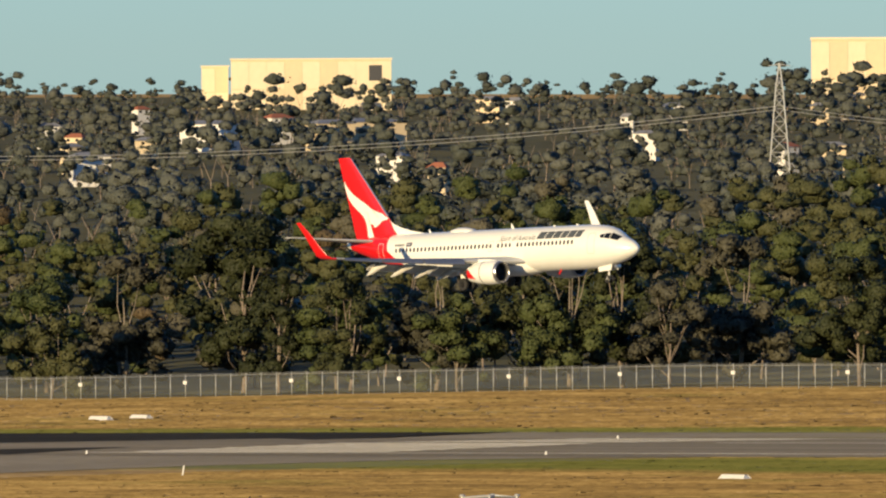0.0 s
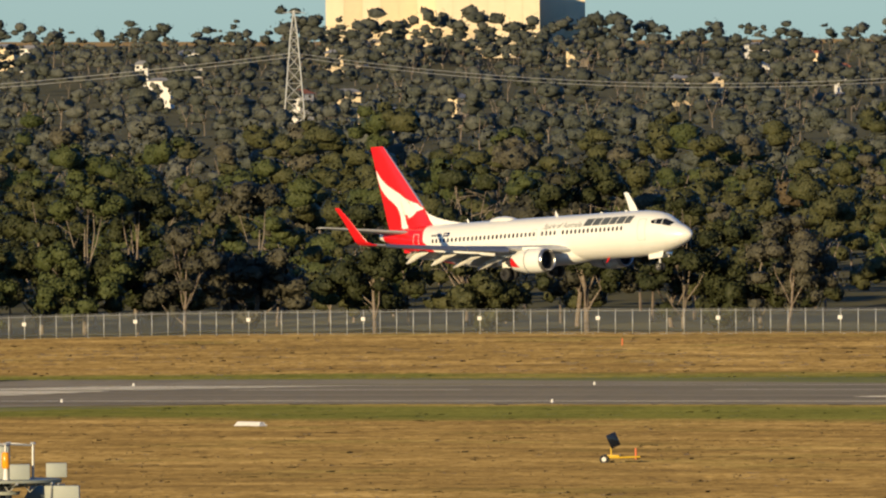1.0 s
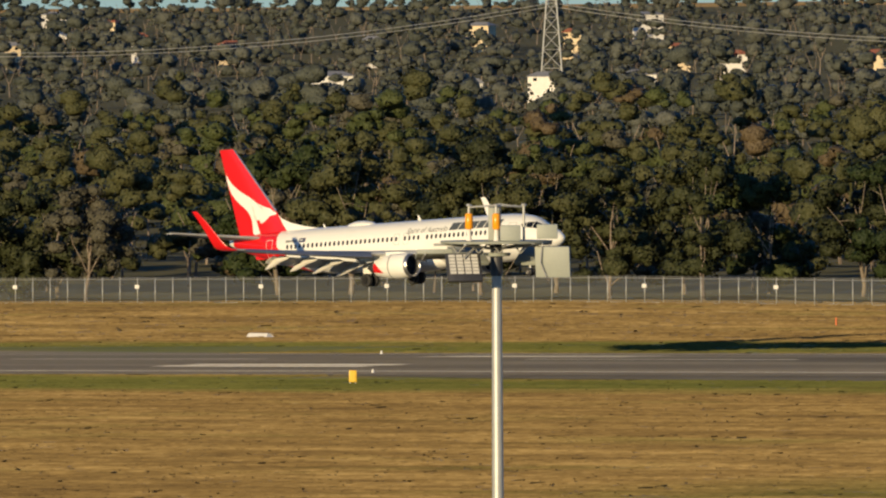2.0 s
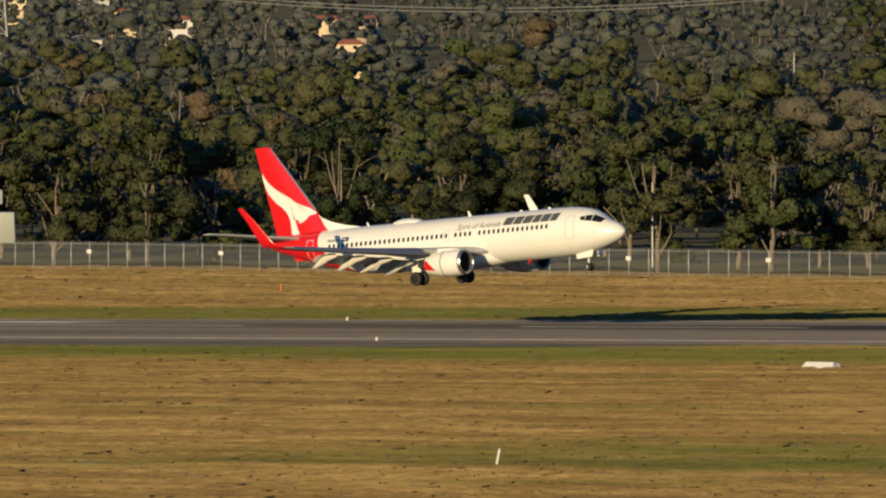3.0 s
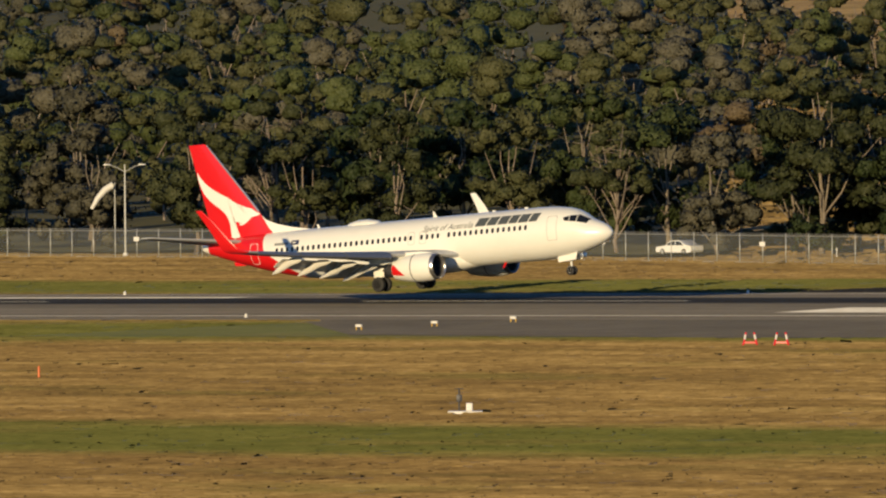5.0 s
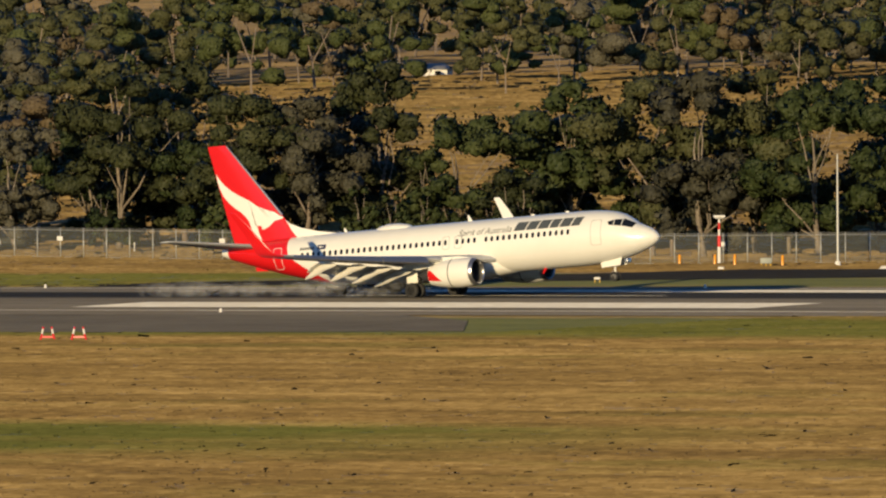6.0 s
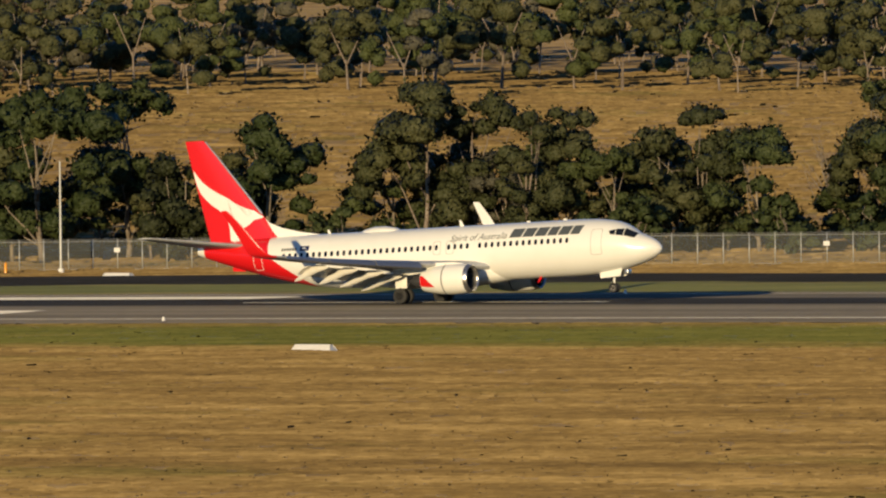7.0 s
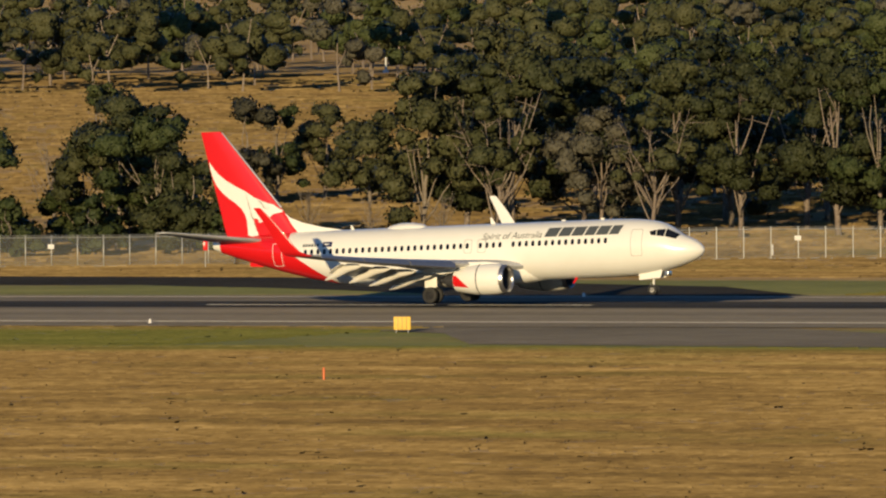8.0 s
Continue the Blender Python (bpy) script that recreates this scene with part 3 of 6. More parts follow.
def engine(side, parent):
    y, z, s0 = side * 4.83, 1.55, 12.75
    ring = lambda prof, bm: add_lathe(bm, [(AXLE - s0 - a, r) for a, r in prof], "x", 36, (0, y, z), False)
    nac = part("nacelle", ring(((0.25, 0.84), (0.3, 0.98), (0.7, 1.06), (1.5, 1.09), (2.4, 1.05), (3.2, 0.93), (3.9, 0.78), (3.9, 0.7), (3.2, 0.8)), bmesh.new()), WHITE_PAINT, parent)
    part("inlet_lip", ring(((0.32, 0.80), (0.12, 0.80), (0.03, 0.85), (0.0, 0.90), (0.06, 0.955), (0.31, 0.995)), bmesh.new()), METAL, nac, "polished metal inlet lip")
    part("inlet_duct", ring(((0.3, 0.80), (0.9, 0.78), (0.92, 0.2), (0.92, 0.02)), bmesh.new()), DARK_METAL, nac)
    part("spinner", ring(((0.5, 0.01), (0.6, 0.1), (0.75, 0.19), (0.9, 0.25)), bmesh.new()), DARK_METAL, nac)
    part("exhaust_cone", ring(((3.5, 0.62), (4.3, 0.52), (4.7, 0.42), (4.7, 0.3), (5.1, 0.16), (5.3, 0.02)), bmesh.new()), DARK_METAL, nac)
    bm = bmesh.new()
    for k in range(18):
        a = 2 * math.pi * k / 18
        c, s = math.cos(a), math.sin(a)
        c2, s2 = math.cos(a + 0.24), math.sin(a + 0.24)
        x = AXLE - s0 - 0.8
        flat(bm, [(x, y + 0.2 * c, z + 0.2 * s), (x, y + 0.78 * c, z + 0.78 * s), (x - 0.1, y + 0.78 * c2, z + 0.78 * s2), (x - 0.1, y + 0.2 * c2, z + 0.2 * s2)])
    part("fan", bm, DARK_METAL, nac)
    # split line of the cowl
    part("cowl_seam", ring(((1.95, 1.077), (1.99, 1.082), (2.03, 1.077)), bmesh.new()), DARK_METAL, nac)
    # red mark on the tail of the cowl, lying on the cowl's outside
    bm = bmesh.new()
    prof = ((2.4, 1.05), (3.2, 0.93), (3.9, 0.78))
    rad = lambda a: next(p[1] + (q[1] - p[1]) * (a - p[0]) / (q[0] - p[0]) for p, q in zip(prof, prof[1:]) if p[0] <= a <= q[0] + 1e-6) + 0.012
    pt = lambda a, ang: (AXLE - s0 - a, y + side * rad(a) * math.cos(ang), z + rad(a) * math.sin(ang))
    N = 6
    grid = [[bm.verts.new(pt(3.88 - (0.2 + 1.05 * j / N) * (i / N), 0.42 - 0.95 * j / N)) for i in range(N + 1)] for j in range(N + 1)]
    for j in range(N):
        for i in range(N):
            bm.faces.new((grid[j][i], grid[j][i + 1], grid[j + 1][i + 1], grid[j + 1][i]))
    part("red_mark", bm, RED_PAINT, nac, "red triangular paint mark")
    bm = bmesh.new()
    flat(bm, [pt(3.7, 0.1), pt(3.35, -0.2), pt(3.1, -0.42), pt(3.45, -0.3)])
    part("white_stroke", bm, WHITE_PAINT, nac)
    # pylon
    bm = bmesh.new()
    rings = []
    for s, zt, zb, w in ((13.4, 2.62, 2.55, 0.05), (14.3, 2.75, 2.3, 0.2), (16.0, 2.78, 2.2, 0.24), (17.8, 2.6, 2.0, 0.18), (19.2, 2.45, 2.2, 0.06)):
        rings.append([(AXLE - s, y + w, zb), (AXLE - s, y + w, zt), (AXLE - s, y - w, zt), (AXLE - s, y - w, zb)])
    part("pylon", add_loft(bm, rings), WHITE_PAINT, parent)
    return nac


def wheel(name, x, y, z, r, w, parent, hub_mat):
    bm = bmesh.new()
    prof = ((-w / 2, r * 0.55), (-w / 2, r * 0.8), (-w * 0.42, r * 0.94), (-w * 0.25, r), (w * 0.25, r), (w * 0.42, r * 0.94), (w / 2, r * 0.8), (w / 2, r * 0.55))
    add_lathe(bm, prof, "y", 24)
    t = part(name, bm, RUBBER, parent)
    t.location = (x, y, z)
    for s in (-1, 1):
        bm = bmesh.new()
        add_lathe(bm, ((s * w * 0.5, r * 0.56), (s * w * 0.4, r * 0.5), (s * w * 0.36, r * 0.2), (s * w * 0.46, r * 0.16), (s * w * 0.46, 0.01)), "y", 20)
        part("rim", bm, hub_mat, t)
    return t


def airliner():
    top = empty("airliner", label="white twin-engine passenger jet with a red tail, landing on the runway", category="airplane")
    fus = part("fuselage", fuselage_mesh(), LIVERY, top, "white fuselage with red rear end")
    # belly fairing
    bm = bmesh.new()
    rings = []
    for s, w, b in ((12.0, 0.5, 1.32), (13.4, 1.7, 1.12), (15.0, 2.0, 1.0), (19.0, 2.02, 0.98), (21.0, 1.85, 1.06), (23.0, 1.2, 1.28), (24.0, 0.4, 1.36)):
        rings.append([(AXLE - s, w * math.cos(math.pi * k / 12), 2.1 - (2.1 - b) * math.sin(math.pi * k / 12) ** 0.7) for k in range(13)])
    part("belly_fairing", add_loft(bm, rings), WHITE_PAINT, top)
    for side in (-1, 1):
        part("wing", wing_mesh(WING_ROWS, side), WING_GREY, top, "grey swept wing")
        part("winglet", wing_mesh(WINGLET_ROWS, side, 0.1, 0.0), RED_PAINT if side < 0 else WHITE_PAINT, top, "red upturned winglet" if side < 0 else "")
        # leading-edge slats
        for y0, y1 in ((6.4, 9.6), (9.7, 12.9), (13.0, 16.0)):
            bm = bmesh.new()
            rings = []
            for y in (y0, y1):
                k = next(i for i in range(len(WING_ROWS) - 1) if WING_ROWS[i][0] <= y <= WING_ROWS[i + 1][0])
                a, b = WING_ROWS[k], WING_ROWS[k + 1]
                u = (y - a[0]) / (b[0] - a[0])
                le, ch, z = (a[i] + u * (b[i] - a[i]) for i in (1, 2, 3))
                d = ch * 0.085
                rings.append([(AXLE - le + d * p, side * y, z + d * q) for p, q in ((0.75, -1.0), (0.95, -0.7), (0.75, -0.1), (0.2, 0.35), (-0.6, 0.62), (-0.6, 0.5), (0.1, 0.1), (0.4, -0.4))])
            part("slat", add_loft(bm, rings), METAL, top)
        # flaps: two slotted panels in each span, let down
        for y0, y1, le0, le1, z0, z1, c0, c1 in ((2.0, 5.3, 20.75, 20.6, 2.08, 2.34, 1.25, 1.15), (6.0, 12.2, 20.5, 21.85, 2.46, 3.03, 1.05, 0.8)):
            for k, (drop, back, cf, ang) in enumerate(((0.0, 0.0, 0.8, 24), (0.36, 0.74, 0.6, 40))):
                bm = bmesh.new()
                rings = []
                for y, le, z, c in ((y0, le0, z0, c0), (y1, le1, z1, c1)):
                    a = radians(ang)
                    rings.append([(AXLE - le - back * c - u * math.cos(a) - v * math.sin(a), side * y, z - drop * c * 0.9 - u * math.sin(a) + v * math.cos(a)) for u, v in foil(c * cf, 0.12, 6)])
                part("flap", add_loft(bm, rings), FLAP_CREAM, top, "lowered cream flap panel")
        # flap track fairings, drooped
        for y, s0, z, ln in ((4.0, 19.0, 2.05, 3.4), (6.8, 18.9, 2.38, 3.6), (9.2, 19.6, 2.66, 3.2), (11.6, 20.6, 2.94, 2.8)):
            bm = bmesh.new()
            rings = []
            for k, r in ((0, 0.03), (0.12, 0.15), (0.35, 0.23), (0.6, 0.24), (0.82, 0.17), (1, 0.03)):
                zc = z - 0.1 - 0.05 * k - (0.75 * max(0, k - 0.3) ** 1.1 * 1.6)
                rings.append([(AXLE - s0 - ln * k, side * y + r * 0.75 * math.cos(6.28319 * j / 12), zc + r * 1.25 * math.sin(6.28319 * j / 12)) for j in range(12)])
            part("flap_fairing", add_loft(bm, rings), FLAP_CREAM, top)
        # tailplane
        part("tailplane", wing_mesh(((0.3, 33.4, 4.0, 4.75, 0), (0.9, 33.9, 3.7, 4.82, 0), (7.0, 37.55, 1.35, 5.62, 0), (7.17, 37.9, 1.0, 5.65, 0)), side, 0.09, 0.0), WING_GREY, top, "grey tailplane")
        engine(side, top)
    # fin, rudder line, dorsal fillet
    bm = bmesh.new()
    rings = []
    for z, le, te in ((5.05, 31.0, 36.95), (6.0, 31.85, 37.2), (6.9, 32.55, 37.4), (9.0, 34.25, 37.9), (11.2, 36.05, 38.4), (12.3, 36.95, 38.66), (12.5, 37.2, 38.7)):
        rings.append([(AXLE - le - u, v, z) for u, v in foil(te - le, 0.085, camber=0)])
    part("fin", add_loft(bm, rings), RED_PAINT, top, "tall red tail fin")
    bm = bmesh.new()
    rings = []
    for s, z, w in ((27.8, 5.3, 0.02), (29.5, 5.56, 0.07), (31.0, 5.92, 0.12), (32.0, 6.32, 0.17), (32.75, 6.98, 0.19), (33.0, 7.02, 0.2)):
        rings.append([(AXLE - s, w, 5.0), (AXLE - s, w * 0.7, (5.2 + z) / 2), (AXLE - s, 0.01, z), (AXLE - s, -0.01, z), (AXLE - s, -w * 0.7, (5.2 + z) / 2), (AXLE - s, -w, 5.0)])
    part("dorsal_fin", add_loft(bm, rings), WHITE_PAINT, top, "white dorsal fillet before the fin")
    # pale leaping sweep across the fin, on both sides: (behind the nose, z) round its outline
    sweep = ((38.14, 10.43), (37.86, 10.02), (37.44, 9.54), (36.84, 9.08), (36.11, 8.66), (35.33, 8.28), (34.64, 7.83), (34.13, 7.3), (33.67, 6.81), (33.58, 6.93), (33.4, 7.04),
             (33.35, 7.12), (33.61, 7.28), (33.64, 7.4), (33.17, 7.27), (32.75, 6.97), (32.5, 6.85), (32.5, 6.73), (32.84, 6.67), (33.19, 6.6), (33.47, 6.37), (33.83, 6.15), (34.19, 6.04),
             (34.41, 6.09), (34.23, 6.2), (34.18, 6.28), (34.44, 6.32), (34.92, 6.38), (34.64, 5.78), (34.28, 4.86), (34.72, 5.07), (35.24, 5.21), (35.22, 5.64), (35.28, 6.23), (35.44, 6.71),
             (35.69, 7.07), (36.16, 7.48), (36.67, 7.81), (37.18, 8.23), (37.61, 8.71), (37.89, 9.28), (38.06, 9.83))
    for side in (-1, 1):
        def on_fin(s, z):
            u = (z - 5.05) / 7.45
            le, te = 31.0 + u * 6.2, 36.95 + u * 1.75
            x = max(0.002, min(0.998, (s - le) / (te - le)))
            t = 5 * 0.085 * (0.2969 * math.sqrt(x) - 0.126 * x - 0.3516 * x * x + 0.2843 * x ** 3 - 0.1015 * x ** 4) + 0.002
            w = t * (te - le) + 0.02
            if z < 5.3:
                w = max(w, abs(skin(s, z, side).y) + 0.012)
            return Vector((AXLE - s, side * w, z))
        bm = bmesh.new()
        bmesh.ops.triangulate(bm, faces=[flat(bm, [(p, 0, q) for p, q in sweep])])
        for k in range(22):
            for at, ax in (((32.5 + 0.27 * k, 0, 0), (1, 0, 0)), ((0, 0, 4.9 + 0.26 * k), (0, 0, 1))):
                bmesh.ops.bisect_plane(bm, geom=[*bm.verts, *bm.edges, *bm.faces], plane_co=at, plane_no=ax)
        for v in bm.verts:
            v.co = on_fin(v.co.x, v.co.z)
        bmesh.ops.recalc_face_normals(bm, faces=bm.faces)
        part("fin_sweep", bm, WHITE_PAINT, top, "white curved sweep on the fin")
    bm = bmesh.new()
    add_tube(bm, [(AXLE - 32.62, 0, 7.0), (AXLE - 34.2, 0, 8.95), (AXLE - 36.0, 0, 11.15), (AXLE - 37.05, 0, 12.42)], [0.1, 0.085, 0.07, 0.05], 8)
    part("fin_leading_edge", bm, METAL, top, "bare metal leading edge of the fin")
    # radio blister and aerials
    bm = bmesh.new()
    rings = [[(AXLE - s, w * math.cos(math.pi * k / 10), 5.22 + h * math.sin(math.pi * k / 10)) for k in range(11)] for s, w, h in ((21.2, 0.1, 0.06), (21.6, 0.5, 0.26), (22.4, 0.62, 0.4), (23.3, 0.6, 0.4), (24.0, 0.45, 0.26), (24.5, 0.1, 0.06))]
    part("radome_blister", add_loft(bm, rings), WHITE_PAINT, top, "white antenna blister on the roof")
    for s, h, c in ((15.9, 0.45, 0.45), (26.9, 0.3, 0.3), (7.5, 0.12, 0.3), (10.5, 0.1, 0.3)):
        bm = bmesh.new()
        add_loft(bm, [[(AXLE - s, 0.03, 5.2), (AXLE - s - c, 0.0, 5.2), (AXLE - s, -0.03, 5.2)], [(AXLE - s - 0.35 * h / 0.45, 0.015, 5.3 + h), (AXLE - s - 0.2 - c * 0.6, 0, 5.3 + h), (AXLE - s - 0.35 * h / 0.45, -0.015, 5.3 + h)]])
        part("aerial", bm, WHITE_PAINT, top)
    # cabin windows, doors, cockpit panes
    for side in (-1, 1):
        for i in range(47):
            if i in (15, 20):
                continue
            s = 6.67 + 0.508 * i
            bm = bmesh.new()
            pts = [skin(s + 0.125 * math.copysign(abs(math.cos(a)) ** 0.6, math.cos(a)), 3.86 + 0.19 * math.copysign(abs(math.sin(a)) ** 0.6, math.sin(a)), side) for a in [2 * math.pi * k / 12 for k in range(12)]]
            flat(bm, pts)
            part("cabin_window", bm, GLASS_DARK, top)
        for s0, s1, z0, z1 in ((3.95, 4.8, 2.72, 4.55), (32.0, 32.8, 2.95, 4.55), (15.9, 16.55, 3.35, 4.3), (16.98, 17.6, 3.35, 4.3)):
            bm = bmesh.new()
            path, r = [], 0.14
            for cx, cz, a0 in ((s1 - r, z1 - r, 0), (s0 + r, z1 - r, 90), (s0 + r, z0 + r, 180), (s1 - r, z0 + r, 270)):
                path += [(cx + r * math.cos(radians(a0 + d)), cz + r * math.sin(radians(a0 + d))) for d in (0, 30, 60, 90)]
            full = []
            for p, q in zip(path, path[1:] + path[:1]):
                k = max(1, round(math.dist(p, q) / 0.2))
                full += [(p[0] + (q[0] - p[0]) * j / k, p[1] + (q[1] - p[1]) * j / k) for j in range(k)]
            cs, cz = (s0 + s1) / 2, (z0 + z1) / 2
            o = [bm.verts.new(skin(s, z, side)) for s, z in full]
            w = [bm.verts.new(skin(s + 0.04 * (1 if s < cs else -1), z + 0.035 * (1 if z < cz else -1), side)) for s, z in full]
            for k in range(len(o)):
                j = (k + 1) % len(o)
                bm.faces.new((o[k], o[j], w[j], w[k]))
            part("door_outline", bm, WHITE_PAINT if s0 > 30 else LINE_GREY, top)
        for quad in (((1.62, 4.06), (1.72, 3.78), (2.42, 3.98), (2.45, 4.5)), ((2.5, 4.46), (2.47, 3.98), (2.98, 4.05), (3.0, 4.48)), ((3.05, 4.46), (3.03, 4.06), (3.38, 4.12), (3.5, 4.36))):
            bm = bmesh.new()
            N = 4
            g = [[None] * (N + 1) for _ in range(N + 1)]
            for i in range(N + 1):
                for j in range(N + 1):
                    u, v = i / N, j / N
                    s = (1 - u) * ((1 - v) * quad[0][0] + v * quad[1][0]) + u * ((1 - v) * quad[3][0] + v * quad[2][0])
                    z = (1 - u) * ((1 - v) * quad[0][1] + v * quad[1][1]) + u * ((1 - v) * quad[3][1] + v * quad[2][1])
                    g[i][j] = bm.verts.new(skin(s, z, side, 0.015))
            for i in range(N):
                for j in range(N):
                    bm.faces.new((g[i][j], g[i + 1][j], g[i + 1][j + 1], g[i][j + 1]))
            part("cockpit_pane", bm, GLASS_DARK, top)
        # name on the side: six plain leaning blocks
        x0 = 11.45
        for k, w in enumerate((1.05, 0.98, 1.0, 0.86, 0.98, 0.82)):
            bm = bmesh.new()
            N = 4
            lean = lambda z: -(z - 4.27) * 0.38
            for j in range(N):
                z0, z1 = 4.27 + 0.6 * j / N, 4.27 + 0.6 * (j + 1) / N
                flat(bm, [skin(x0 + lean(z0), z0, side), skin(x0 - w + 0.09 + lean(z0), z0, side), skin(x0 - w + 0.09 + lean(z1), z1, side), skin(x0 + lean(z1), z1, side)])
            bmesh.ops.remove_doubles(bm, verts=bm.verts, dist=0.001)
            part("name_block", bm, TITLE_GREY, top)
            x0 -= w + 0.02
        # registration and flag: plain bars
        for s0, s1, z0, z1, mt in ((30.3, 28.95, 4.23, 4.42, TITLE_GREY), (28.7, 27.95, 4.18, 4.52, FLAG_BLUE)):
            bm = bmesh.new()
            if mt is TITLE_GREY:
                for k in range(6):
                    a = s0 - (s0 - s1) * k / 6
                    flat(bm, [skin(a, z0, side), skin(a - 0.16, z0, side), skin(a - 0.18, z1, side), skin(a - 0.02, z1, side)])
                part("registration_bars", bm, mt, top)
            else:
                flat(bm, [skin(s0, z0, side), skin(s1, z0, side), skin(s1, z1, side), skin(s0, z1, side)])
                part("flag", bm, mt, top, "small dark blue flag")
        # lettered slogan on the skin
        cu = bpy.data.curves.new("slogan", "FONT")
        cu.body, cu.size, cu.shear = "Spirit of Australia", 0.62, 0.25
        tmp = new("tmp_text", cu)
        me = bpy.data.meshes.new_from_object(tmp.evaluated_get(bpy.context.evaluated_depsgraph_get()))
        bpy.data.objects.remove(tmp)
        bm = bmesh.new()
        bm.from_mesh(me)
        bmesh.ops.triangulate(bm, faces=bm.faces)
        wd = max(v.co.x for v in bm.verts)
        for v in bm.verts:
            u = v.co.x / wd
            s = 16.3 - 4.65 * u if side < 0 else 11.65 + 4.65 * u
            v.co = skin(s, 4.24 + v.co.y, side, 0.014)
        part("slogan_lettering", bm, TITLE_GREY, top, "dark grey lettering Spirit of Australia")
    # landing gear
    for side in (-1, 1):
        leg = part("main_leg", add_tube(bmesh.new(), [(0.05, side * 2.86, 2.1), (0, side * 2.86, 1.2), (0, side * 2.86, 0.55)], [0.13, 0.12, 0.09], 14), WHITE_PAINT, top)
        part("drag_brace", add_tube(bmesh.new(), [(0.0, side * 2.86, 1.0), (0.1, side * 1.6, 1.75)], 0.07, 8), WHITE_PAINT, leg)
        part("axle", add_tube(bmesh.new(), [(0, side * 2.3, 0.56), (0, side * 3.4, 0.56)], 0.08, 10), METAL, leg)
        bm = bmesh.new()
        add_box(bm, -0.45, 0.5, side * 3.18 - 0.03, side * 3.18 + 0.03, 1.1, 1.95, 0.02)
        part("gear_door", bm, WHITE_PAINT, leg)
        for dy in (-0.43, 0.43):
            wheel("tyre", 0, side * 2.86 + dy, 0.565, 0.565, 0.4, top, DARK_METAL)
    nx = AXLE - 4.0
    leg = part("nose_leg", add_tube(bmesh.new(), [(nx + 0.15, 0, 1.6), (nx, 0, 0.9), (nx, 0, 0.36)], [0.09, 0.08, 0.06], 12), WHITE_PAINT, top)
    part("torque_link", add_tube(bmesh.new(), [(nx, 0, 1.0), (nx - 0.28, 0, 0.72), (nx, 0, 0.45)], 0.035, 8), METAL, leg)
    for sy in (-1, 1):
        bm = bmesh.new()
        add_loft(bm, [[(nx + a, sy * (0.42 + o), z) for a, z in ((0.95, 1.7), (-0.9, 1.55), (-0.85, 1.05), (0.75, 1.15))] for o in (0, 0.04)])
        part("nose_gear_door", bm, WHITE_PAINT, top, smooth=False)
        wheel("nose_tyre", nx, sy * 0.2, 0.345, 0.345, 0.2, top, MARKER_WHITE)
    bm = bmesh.new()
    add_box(bm, nx + 0.95, nx + 1.3, -0.28, 0.28, 1.25, 1.6, 0.04)
    part("taxi_lamp", bm, METAL, leg)
    # small red tags: beacon and drain mast, static-discharge weight on the tailplane
    bm = bmesh.new()
    add_tube(bm, [(AXLE - 9.6, -0.55, 1.38), (AXLE - 9.85, -0.6, 1.0)], [0.1, 0.05], 8)
    part("drain_mast", bm, RED_PAINT, top)
    bm = bmesh.new()
    add_loft(bm, [[(AXLE - 34.0, w, 3.1) for w in (0.0,)] + [(AXLE - 34.2, 0.1, 2.95), (AXLE - 35.2, 0.08, 3.0), (AXLE - 35.3, 0.0, 3.3)], [(AXLE - 34.0, -0.02, 3.1), (AXLE - 34.2, -0.1, 2.95), (AXLE - 35.2, -0.08, 3.0), (AXLE - 35.3, -0.02, 3.3)]])
    part("tail_skid", bm, RED_PAINT, top)
    return top


AIRLINER = airliner()

# ---------------- fence ----------------


def build_fence():
    rows = []
    for (x0, y0), (x1, y1) in zip(FENCE, FENCE[1:]):
        k = max(1, round(math.hypot(x1 - x0, y1 - y0) / 2.55))
        rows += [(x0 + (x1 - x0) * i / k, y0 + (y1 - y0) * i / k) for i in range(k)]
    rows.append(FENCE[-1])
    top = empty("perimeter_fence", label="galvanised chain-link security fence along the airfield", category="fence")
    bm = bmesh.new()
    add_tube(bm, [(0, 0, -0.3), (0, 0, 2.75)], 0.045, 8)
    post = mesh_of("post", bm, GALVANISED)
    span, rails = bmesh.new(), bmesh.new()
    near = 0
    rest = bmesh.new()
    for i, (x, y) in enumerate(rows):
        z = float(ground_z(x, y))
        if -1340 < x < -590 and near < 300:
            o = new("post", post)
            o.parent, o.location = top, (x, y, z)
            near += 1
        else:
            add_tube(rest, [(x, y, z - 0.3), (x, y, z + 2.75)], 0.045, 6)
        if i + 1 < len(rows):
            x1, y1 = rows[i + 1]
            z1 = float(ground_z(x1, y1))
            flat(span, [(x, y, z + 0.03), (x1, y1, z1 + 0.03), (x1, y1, z1 + 2.5), (x, y, z + 2.5)])
            for h, r in ((2.52, 0.028), (2.62, 0.01), (2.72, 0.01), (0.06, 0.02)):
                add_tube(rails, [(x, y, z + h), (x1, y1, z1 + h)], r, 4, False)
    part("chain_link_panel", span, CHAIN_LINK, top, smooth=False)
    part("rail", rails, GALVANISED, top)
    tagged(part("further_posts", rest, GALVANISED, top), kind="stuff")
    # small notices
    bm = bmesh.new()
    add_box(bm, -0.3, 0.3, -0.02, 0.02, -0.2, 0.2)
    plate = mesh_of("notice", bm, MARKER_WHITE, False)
    for i in range(3, len(rows) - 3, 7):
        x, y = rows[i]
        o = new("notice", plate)
        o.parent, o.location = top, (x, y - 0.08, float(ground_z(x, y)) + 1.75)


build_fence()


